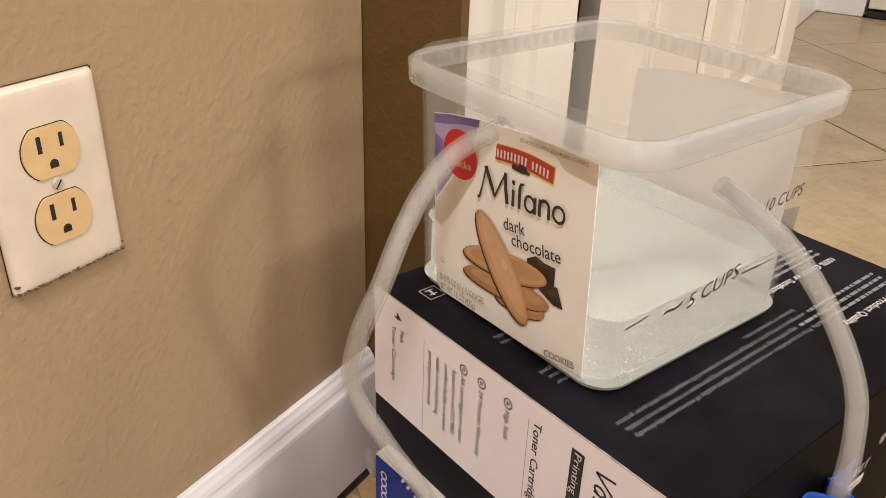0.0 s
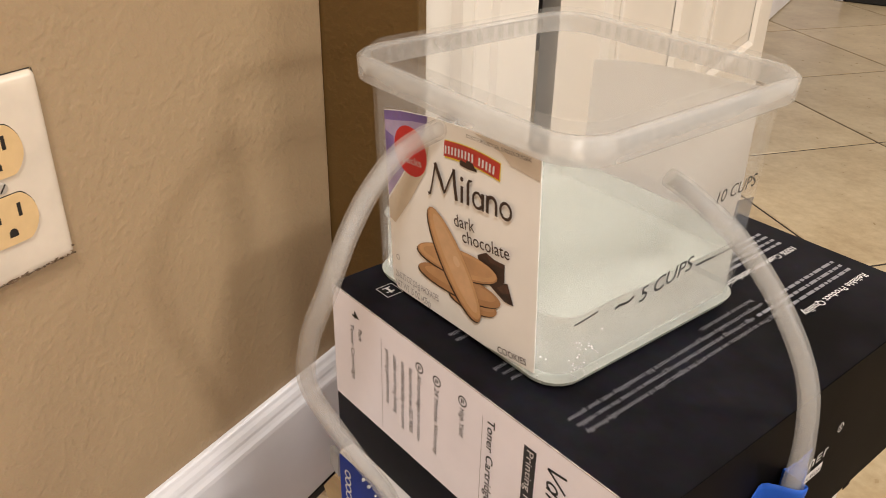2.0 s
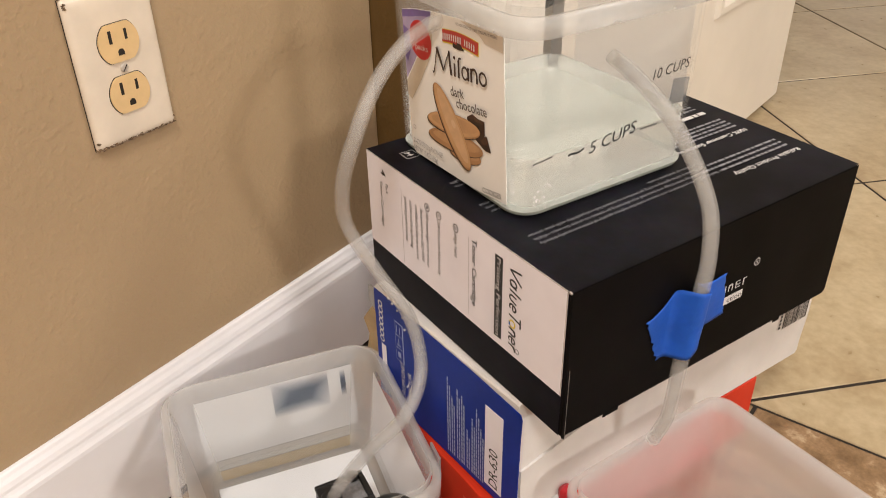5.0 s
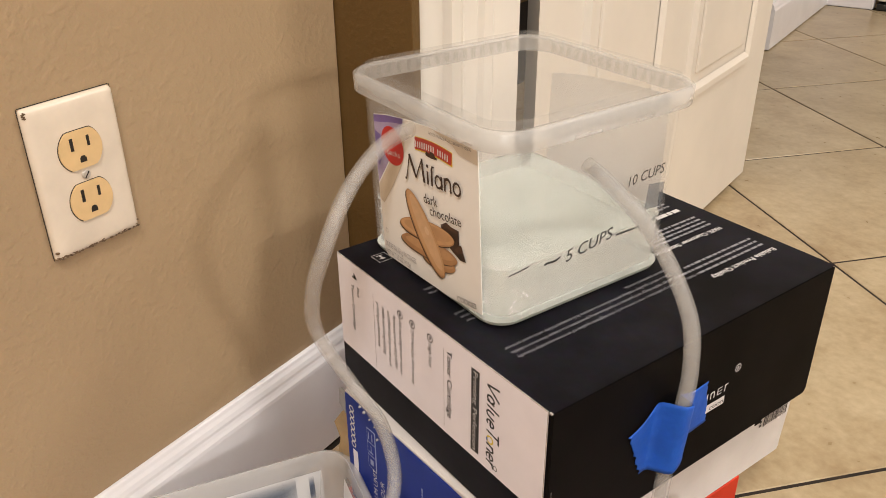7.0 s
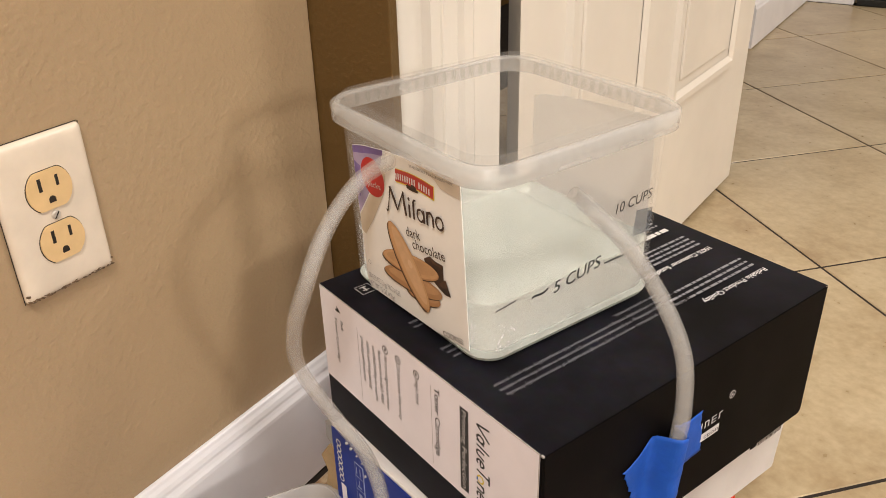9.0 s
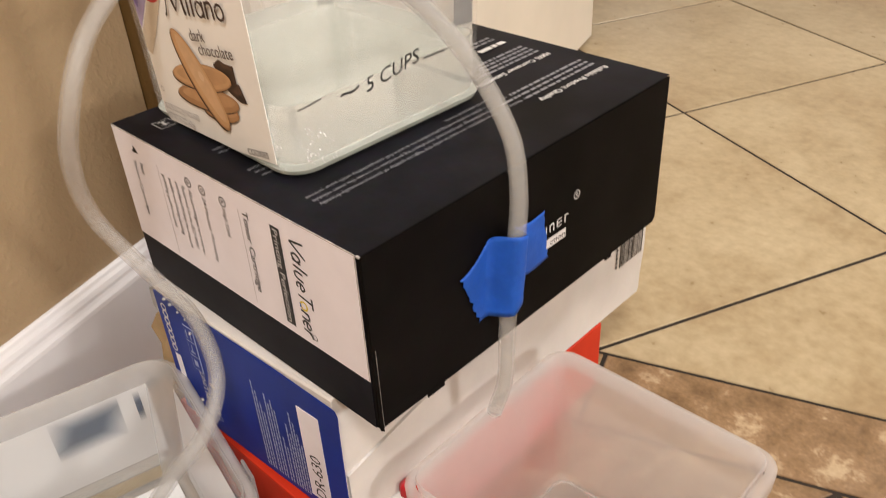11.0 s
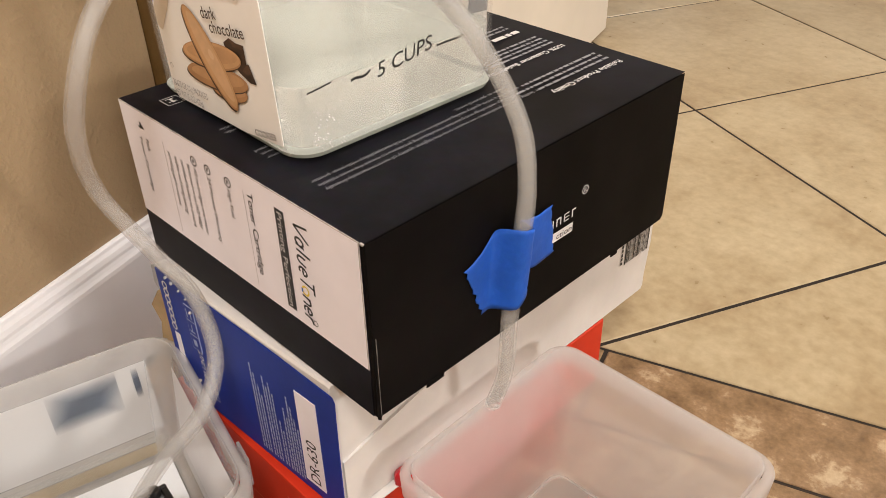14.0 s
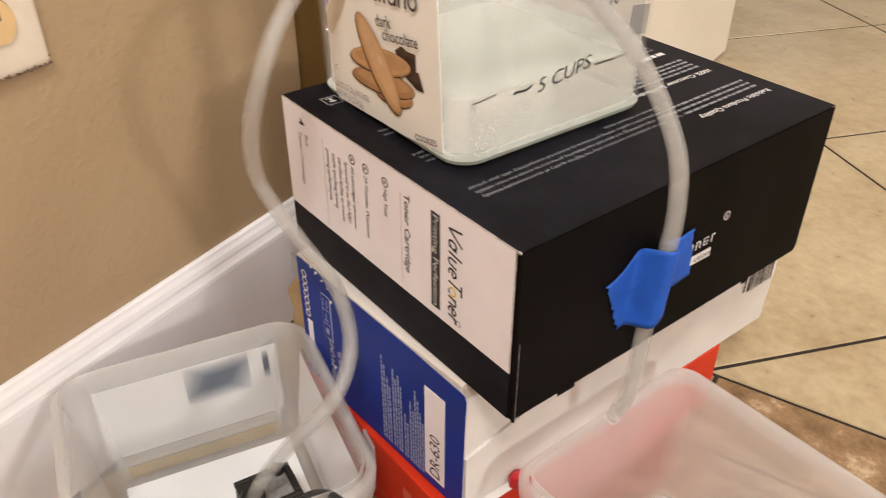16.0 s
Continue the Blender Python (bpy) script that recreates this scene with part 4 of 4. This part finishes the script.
def on_label(words, x, y, width, height, ink, tilt=0.0, bold=0.0):
    lettering("text_line", words, width, height, LM @ pose(x, y, 0.0019, 0, 0, tilt), ink, label, bold=bold)


def stroke(pts, widths, ink=None):
    part("mark_stroke", stroke_mesh(pts, widths, LM, 0.0019), ink or BROWNINK, label, "dark brown stroke of the mark" if ink is None else "")


printed("lilac_corner", [(-0.0604, 0.1190), (-0.0215, 0.1265), (-0.0225, 0.118), (-0.032, 0.103), (-0.046, 0.083), (-0.0588, 0.066), (-0.0602, 0.09)], LILAC, "lilac corner of the label")
printed("purple_band", [(-0.0604, 0.1195), (-0.045, 0.1232), (-0.020, 0.1272), (-0.0205, 0.1228), (-0.034, 0.1205), (-0.048, 0.1168), (-0.0604, 0.1140)], PURPLE)
printed("purple_patch", [(-0.0600, 0.108), (-0.052, 0.106), (-0.050, 0.092), (-0.0560, 0.080), (-0.0590, 0.084)], PURPLE)
printed("beige_stripe", [(-0.0588, 0.064), (-0.046, 0.081), (-0.032, 0.101), (-0.0225, 0.116), (-0.019, 0.110), (-0.022, 0.094), (-0.0385, 0.069), (-0.0530, 0.050), (-0.0588, 0.052)], plain("beige_stripe_ink", (0.66, 0.58, 0.47), 0.45))
printed("tan_band", [(0.018, 0.1300), (0.0660, 0.1330), (0.0665, 0.1205), (0.046, 0.1215), (0.040, 0.1255)], plain("light_tan_ink", (0.70, 0.62, 0.52), 0.45))
printed("red_spot", ellipse(-0.0360, 0.1020, 0.0152, 0.0148), SPOT, "red round spot with white words")
on_label("packs", -0.0415, 0.0945, 0.0172, 0.0046, WHITEINK, 6)
ban = [(-0.0052 + 0.0440 * i / 10, 0.1186 + 0.0014 * i / 10 + 0.0016 * math.sin(math.pi * i / 10)) for i in range(11)]
low = [(x - 0.0006, z - 0.0090) for x, z in ban]
printed("banner_shade", [(x + 0.0003, z + 0.0005) for x, z in ban] + [(x + 0.0008, z - 0.0007) for x, z in low[::-1]], YELLOW)
printed("banner", ban + low[::-1], BANNER, "red ribbon banner")
for k in range(15):
    if k != 9:
        x = -0.0030 + 0.0027 * k
        z = 0.1186 + 0.0014 * k / 15 + 0.0016 * math.sin(math.pi * (k + 0.5) / 15)
        stroke([(x, z - 0.0068), (x + 0.0002, z - 0.0022)], [0.0013], WHITEINK)
printed("mill", [(0.0075, 0.1105), (0.0085, 0.1120), (0.0108, 0.1134), (0.0132, 0.1130), (0.0150, 0.1136), (0.0182, 0.1128), (0.0196, 0.1112), (0.0212, 0.1108), (0.0212, 0.1094), (0.0145, 0.1086), (0.0078, 0.1088)], BROWNINK, "little dark building")
printed("mill_roof", [(0.0088, 0.1121), (0.0108, 0.1135), (0.0132, 0.1131), (0.0126, 0.1116)], BANNER)
# the product's mark, as plain strokes and rings
BL = lambda s: 0.0858 + 0.105 * (s + 0.0129)
up = lambda s, h: (s, BL(s) + h)
stroke([up(-0.0185, -0.0020), up(-0.0168, -0.0016), up(-0.0150, 0.0040), up(-0.0118, 0.0175)], [0.0022, 0.0016, 0.0011, 0.0013])
stroke([up(-0.0122, 0.0178), up(-0.0070, 0.0080), up(-0.0040, 0.0015)], [0.0028, 0.0028, 0.0016])
stroke([up(-0.0040, 0.0018), up(-0.0005, 0.0090), up(0.0040, 0.0172)], [0.0012])
stroke([up(0.0038, 0.0178), up(0.0048, 0.0080), up(0.0064, 0.0)], [0.0022, 0.0026, 0.0026])
stroke([up(0.0108, 0.0), up(0.0106, 0.0098)], [0.0022])
stroke(arc(0.0106, BL(0.0106) + 0.0138, 0.0007, 0.0007, 0, 360, 8), [0.0014])
stroke([up(0.0158, 0.0), up(0.0156, 0.0120), up(0.0164, 0.0142), up(0.0188, 0.0146)], [0.0022, 0.0022, 0.0017, 0.0010])
stroke(arc(0.0234, BL(0.0234) + 0.0048, 0.0036, 0.0044, 30, 330), [0.0016])
stroke([up(0.0275, 0.0), up(0.0273, 0.0096)], [0.0022])
stroke([up(0.0312, 0.0), up(0.0310, 0.0098)], [0.0022])
stroke(arc(0.0345, BL(0.0345) + 0.0062, 0.0032, 0.0034, 170, 10, 8) + [up(0.0379, 0.0)], [0.0012, 0.0016, 0.0020])
stroke(arc(0.0448, BL(0.0448) + 0.0048, 0.0040, 0.0044, 0, 360), [0.0017])
on_label("dark", 0.0047, 0.0722, 0.0172, 0.0076, BROWNINK, 9, 0.004)
on_label("chocolate", 0.0117, 0.0651, 0.0378, 0.0076, BROWNINK, 8, 0.004)
on_label("COOKIES", 0.0429, 0.0092, 0.0228, 0.0042, BROWNINK, 10, 0.004)
on_label("20-0.75 OZ (21g) PACKAGES", -0.0527, 0.0132, 0.0432, 0.0046, GREYINK, 2.5)
on_label("NET WT 15 OZ (425g)", -0.0526, 0.0066, 0.035, 0.0046, GREYINK, 1.5)
on_label("DO NOT PURCHASE IF SEAL IS BROKEN OR MISSING", 0.0139, 0.1262, 0.0472, 0.0021, BROWNINK, 2.9)
part("stamp", ring(-0.0499, 0.0276, 0.0019, 0.0004, LM, 0.0019, 12), GREYINK, label)


def biscuit(cx, cz, a, b, ang, body, lit):
    printed("biscuit_underside", ellipse(cx - 0.0010, cz - 0.0011, a, b, ang, 30, 0.04), CHOC, "dark chocolate filling")
    printed("biscuit_edge", ellipse(cx, cz, a, b, ang, 30, 0.04), COOKIE2, "browned edge of the biscuit")
    printed("biscuit", ellipse(cx + 0.0004, cz + 0.0005, a * 0.965, b * 0.90, ang, 30, 0.04), body, "golden oval biscuit")
    printed("biscuit_top", ellipse(cx + 0.0010, cz + 0.0012, a * 0.86, b * 0.62, ang, 26, 0.04), lit, "paler top of the biscuit")


printed("chocolate_piece", [(0.0232, 0.0618), (0.0301, 0.0662), (0.0365, 0.0648), (0.0448, 0.0654), (0.0450, 0.0548), (0.0368, 0.0466), (0.0270, 0.0500)], CHOC, "broken dark chocolate")
printed("chocolate_face", [(0.0301, 0.0662), (0.0365, 0.0648), (0.0448, 0.0654), (0.0432, 0.0622), (0.0330, 0.0618)], CHOC2)
printed("chocolate_piece", [(0.0355, 0.0469), (0.0420, 0.0535), (0.0475, 0.0551), (0.0526, 0.0440), (0.0457, 0.0432)], CHOC, "broken dark chocolate")
printed("chocolate_face", [(0.0395, 0.0490), (0.0440, 0.0530), (0.0475, 0.0551), (0.0495, 0.0505), (0.0440, 0.0470)], CHOC2)
LIT = plain("pale_biscuit_print", (0.66, 0.42, 0.235), 0.5, 0.07, 90)
DIM = plain("mid_biscuit_print", (0.53, 0.30, 0.145), 0.5, 0.08, 90)
biscuit(0.0200, 0.0300, 0.0205, 0.0062, radians(10), COOKIE2, DIM)
biscuit(0.0068, 0.0355, 0.0366, 0.0080, radians(8), COOKIE2, DIM)
biscuit(0.0050, 0.0490, 0.0356, 0.0086, radians(10), COOKIE, DIM)
biscuit(0.0039, 0.0472, 0.0352, 0.0115, radians(-51.3), COOKIE, LIT)
printed("biscuit_dimple", ellipse(0.0062, 0.0500, 0.0034, 0.0026, radians(-50), 16), plain("dimple_print", (0.72, 0.50, 0.31), 0.5, 0.05, 90))

# tiny air bubbles clinging inside the front corner
bm = bmesh.new()
rng = random.Random(17)
for k in range(70):
    side, s = rng.choice(((90, rng.uniform(-0.078, -0.052)), (90, rng.uniform(-0.074, -0.060)), (0, rng.uniform(0.070, 0.078))))
    p = face(side, s, rng.uniform(0.006, 0.034), 0.0003)
    bmesh.ops.create_icosphere(bm, subdivisions=1, radius=rng.uniform(0.00022, 0.0005), matrix=Matrix.Translation(p))
tagged(part("bubbles", bm, WHITEINK, cookie_tub, smooth=True), "tiny pale air bubbles", kind="stuff")

# marker writing on the tub's side
def scrawl(words, s, z, width, h, turn, bold=0.0):
    lettering("handwriting", words, width, h, face_frame(90, s, z, 0.0008) @ pose(0, 0, 0, 0, 0, turn), MARKER, cookie_tub, "black marker writing", shear=0.2, bold=bold)


scrawl("5 CUPS", -0.0250, 0.0395, 0.0455, 0.0095, 8)
scrawl("10 CUPS", 0.0295, 0.0828, 0.0370, 0.0080, 4)
WAVE = [(-0.0450, 0.0437), (-0.0420, 0.0446), (-0.0395, 0.0442), (-0.0365, 0.0438), (-0.0335, 0.0444), (-0.0305, 0.0460)]
for pts, w in (([(-0.076, 0.0455), (-0.068, 0.0462), (-0.059, 0.0474)], 0.00045), (WAVE, 0.0008), ([(0.023, 0.0463), (0.032, 0.0465), (0.041, 0.0463)], 0.0006), ([(0.041, 0.0463), (0.060, 0.0468)], 0.00025)):
    bm = bmesh.new()
    for a, b in zip(pts, pts[1:]):
        q = [face(90, a[0], a[1] - w, 0.0008), face(90, b[0], b[1] - w, 0.0008), face(90, b[0], b[1] + w, 0.0008), face(90, a[0], a[1] + w, 0.0008)]
        bm.faces.new([bm.verts.new(v) for v in q])
    part("marker_stroke", bm, MARKER, cookie_tub, "black marker stroke")
bm = bmesh.new()
bm.faces.new([bm.verts.new(face(90, s, z, 0.0006)) for s, z in ((0.0500, 0.0590), (0.0680, 0.0575), (0.0685, 0.0770), (0.0515, 0.0790))])
part("sticker", bm, plastic("grey_sticker", 0.45, (0.16, 0.19, 0.24)), cookie_tub, "grey smudged sticker patch")

# the tub with the pump, beside the wall
PM = pose(-0.186, -0.122, 0.0008, 0, 0, -13.0)
PT = PM @ pose(0, -0.004, 0)
pump_tub = tub("pump_tub", "clear square plastic tub holding water and a small pump", PT, 0.0825, 0.0960, 0.124, 0.018, PUMPSHELL, PUMPRIM, rad=0.018, rad_top=0.024, rib=PUMPRIB)
water("pump_water", "clear water in the pump tub", PM, 0.0795, 0.10, 0.034, inset=0.003, material=plastic("clear_water", 0.93, (0.88, 0.89, 0.85), 0.04, 0.5, 0.02))
# white plate added to imitate light reflected and refracted at the tub's floor
pale_floor = thing("floor_reflection", "added white plate imitating bright reflections on the pump tub's floor", "sheet")
part("sheet", boxed((-0.0740, -0.073, 0.0060), (0.070, 0.068, 0.0075), 0.0005, PM), plain("floor_reflection_white", (0.86, 0.87, 0.90), 0.2, 0.03, 20), pale_floor)


def pump_panel(name, turn, s0, s1, z0, z1, material, note, inward=0.0024):
    """A label on one side of the pump tub; the back of the print shows through the wall."""
    q = PT @ pose(0, 0, 0, 0, 0, turn)
    bm = bmesh.new()
    w = lambda z: 0.0825 + 0.0135 * z / 0.124 - inward
    bm.faces.new([bm.verts.new(q @ Vector((s, -w(z), z))) for s, z in ((s0, z0), (s1, z0), (s1, z1), (s0, z1))])
    return part(name, bm, material, pump_tub, note)


pump_panel("label", 270, -0.075, 0.075, 0.034, 0.104, plastic("label_back_paper", 0.12, (0.80, 0.80, 0.80), 0.4, 0.25, 0.03), "white back of the paper label")
pump_panel("base_band", 270, -0.069, 0.070, 0.0095, 0.0215, plain("tan_band_print", (0.42, 0.33, 0.21), 0.5, 0.1, 40), "tan band low on the tub's wall")
pump_panel("wall_film", 270, -0.070, 0.071, 0.0225, 0.0335, plastic("grey_white_film", 0.3, (0.80, 0.78, 0.74), 0.3), "frosted strip under the label")
pump_panel("label_print", 270, -0.050, 0.004, 0.066, 0.103, BLUESMUDGE, "blurred blue print showing through", 0.0032)
pump_panel("label_print", 270, -0.067, -0.062, 0.072, 0.101, soft_print("slate_print", (0.07, 0.11, 0.19), 0.3), "blurred slate-blue stripe", 0.0032)
# side and front films also carry the water's white reflections in their colour
FILM = plastic("pale_film_and_reflection", 0.10, (0.90, 0.90, 0.92), 0.2, 0.06, 0.03)
pump_panel("side_film_reflection", 180, -0.070, 0.073, 0.012, 0.103, FILM, "pale film on the tub's side")
pump_panel("front_film_reflection", 90, -0.064, 0.064, 0.012, 0.090, plastic("front_film_and_reflection", 0.14, (0.90, 0.90, 0.90), 0.2, 0.3, 0.03), "pale film on the tub's side")
pump_panel("end_label", 0, -0.072, 0.066, 0.012, 0.100, plastic("thin_cloudy_film", 0.45, (0.90, 0.90, 0.90), 0.2, 0.3, 0.03), "pale film on the tub's side")
clip = thing("lid_tab", "grey translucent lid tab hooked on the pump tub's rim", "tab")
part("tab", boxed((0.052, 0.0985, 0.098), (0.072, 0.1010, 0.124), 0.0008, PM), plastic("grey_tab_plastic", 0.4, (0.5, 0.5, 0.5)), clip)

pump = thing("water_pump", "small black submersible pump with a cord", "pump")
PB = PM @ pose(0.0130, 0.0310, 0.0078, 0, 0, 5)
part("housing", boxed((-0.018, -0.0225, 0.0), (0.018, 0.0225, 0.040), 0.0035, PB), RUBBER, pump)
for lo, hi in (((-0.018, -0.0225), (-0.0135, 0.0225)), ((0.0135, -0.0225), (0.018, 0.0225)), ((-0.0133, 0.0175), (0.0133, 0.0225)), ((-0.0133, -0.0225), (0.0133, -0.0080))):
    part("frame_bar", boxed((*lo, 0.0395), (*hi, 0.0445), 0.0012, PB), RUBBER, pump)
part("grille", boxed((-0.0133, -0.0078, 0.0395), (0.0133, 0.0173, 0.0418), 0.0006, PB), plain("grey_grille", (0.26, 0.26, 0.27), 0.4, 0.2, 200), pump, "grey filter grille")
part("outlet_spout", loft([(0.0095, 0.0094, 0.044), (0.0095, 0.0094, 0.052), (0.008, 0.0079, 0.054)], PB @ pose(0.0080, -0.0145, 0), close=False, caps=(True, True)), RUBBER, pump)
part("knob", loft([(0.005, 0.0049, 0.044), (0.005, 0.0049, 0.048), (0.004, 0.0039, 0.050)], PB @ pose(-0.0120, 0.012, 0), close=False, caps=(True, True)), RUBBER, pump)
CORD = [(-0.1433, -0.0968, 0.048), (-0.1236, -0.0883, 0.075), (-0.1027, -0.0846, 0.1), (-0.0765, -0.0846, 0.122), (-0.0471, -0.0868, 0.135), (-0.0414, -0.0819, 0.115), (-0.0463, -0.0703, 0.085), (-0.0514, -0.0592, 0.06), (-0.039400000000000004, -0.0892, 0.02), (-0.021400000000000002, -0.1492, 0.0055)]
part("cord", tube_mesh(CORD, 0.0028, 0, 8, 8), RUBBER, pump, "black rubber cord", smooth=True)

# the catch tub on the floor
CM = pose(0.0745, 0.1140, 0.0008, 0, 0, 0.5)
catch = tub("catch_tub", "milky white square plastic tub standing empty on the floor", CM, 0.0765, 0.0870, 0.127, 0.016, MILKY, MILKY, ribs=False, rad=0.013)
part("bottom_bead", loft([(0.068, 0.010, 0.0030), (0.0695, 0.011, 0.0048), (0.071, 0.012, 0.0030)], CM, close=False), FROST, catch, "raised bead round the tub's floor", smooth=True)

# ---- hoses and tape ----
hose_in = thing("supply_hose", "milky clear vinyl hose rising from the pump to the biscuit tub", "hose")
LEFT = [(-0.1755, 0.0310, 0.4512), (-0.1767, 0.0233, 0.4493), (-0.1890, 0.0075, 0.4370), (-0.1845, -0.0159, 0.4235), (-0.1755, -0.0375, 0.4070), (-0.1725, -0.0530, 0.3815), (-0.1890, -0.0575, 0.3400), (-0.2110, -0.0467, 0.2892), (-0.1973, -0.0284, 0.2422), (-0.1700, -0.0178, 0.2110), (-0.1440, -0.0240, 0.1770), (-0.1270, -0.0500, 0.1530), (-0.1340, -0.0810, 0.1250), (-0.1500, -0.1030, 0.0850), (-0.1600, -0.1115, 0.0560)]
part("hose", tube_mesh(LEFT, 0.0057, 0.0038, wob=0.03), HOSE, hose_in, smooth=True)
part("cut_end", tube_mesh([(-0.1754, 0.0314, 0.4512), (-0.1750, 0.0335, 0.4516)], 0.0058, 0.0037, fine=2), FROST, hose_in, "whitish cut end of the hose")
hose_out = thing("drain_hose", "milky clear vinyl hose draining into the catch tub", "hose")
RIGHT = [(-0.0900, 0.1080, 0.4290), (-0.0711, 0.1063, 0.4245), (-0.0431, 0.1111, 0.4072), (-0.0181, 0.1165, 0.3795), (0.0015, 0.1196, 0.3461), (0.0101, 0.1160, 0.3143), (0.0125, 0.1110, 0.2870), (0.0111, 0.1075, 0.2565), (0.0100, 0.1051, 0.2194), (0.0061, 0.1070, 0.1699), (-0.0040, 0.1080, 0.1350)]
part("hose", tube_mesh(RIGHT, 0.0056, 0.0038, wob=0.03), HOSE, hose_out, smooth=True)
part("cut_end", tube_mesh([(-0.0041, 0.1080, 0.1346), (-0.0049, 0.1081, 0.1322)], 0.0057, 0.0037, fine=2), FROST, hose_out, "whitish cut end of the hose")
drops = thing("water_drops", "tiny clear water drops on the supply hose", "drops")
DROP = plastic("water_drop", 0.72, (0.9, 0.9, 0.88), 0.05, 0.3, 0.0)
rng = random.Random(2)
for k, f in ((8, 0.55), (8, 0.68), (8, 0.85), (9, 0.02), (9, 0.25), (10, 0.4)):
    p = Vector(LEFT[k]).lerp(Vector(LEFT[k + 1]), f) + Vector((-0.0024, -0.0058, 0.0))
    bm = bmesh.new()
    bmesh.ops.create_icosphere(bm, subdivisions=2, radius=rng.uniform(0.0009, 0.0014), matrix=Matrix.Translation(p))
    part("drop", bm, DROP, drops, smooth=True)

tape = thing("masking_tape", "torn blue masking tape holding the hose to a box", "tape")
rng = random.Random(8)
N, M = 40, 14


def tape_piece(name, a, b, lift, note):
    """A torn strip of tape between a and b of its length, humped over the hose."""
    bm = bmesh.new()
    left = [rng.uniform(-0.02, 0.02) for _ in range(M + 1)]
    right = [rng.uniform(-0.012, 0.012) for _ in range(M + 1)]
    grid = {}
    for j in range(M + 1):
        for i in range(N + 1):
            s = i / N
            s = a + (b - a) * s + left[j] * (1 - s) + right[j] * s
            t = j / M
            hump = math.exp(-((s - 0.42) / 0.22) ** 2)
            top = (0.0729 + 0.0791 * s, 0.2702 + 0.0113 * s + 0.016 * hump)
            bot = (0.0884 + 0.0686 * s, 0.2293 + 0.0140 * s + 0.010 * hump)
            y, z = bot[0] + (top[0] - bot[0]) * t, bot[1] + (top[1] - bot[1]) * t
            d = abs(y - 0.1068 - 0.10 * (z - 0.25))
            x = 0.0011 + 0.0182 * math.exp(-(d / 0.0085) ** 4) + 0.0004 * noise.noise((y * 120, z * 120, 1)) + lift
            grid[i, j] = bm.verts.new((x, y, z))
    for i in range(N):
        for j in range(M):
            bm.faces.new((grid[i, j], grid[i + 1, j], grid[i + 1, j + 1], grid[i, j + 1]))
    ob = part(name, bm, TAPE, tape, note, smooth=True)
    mod = ob.modifiers.new("thickness", "SOLIDIFY")
    mod.thickness = 0.0003


tape_piece("strip", 0.0, 0.80, 0.0, "")
tape_piece("second_strip", 0.66, 1.0, 0.0006, "short overlapping piece of tape")
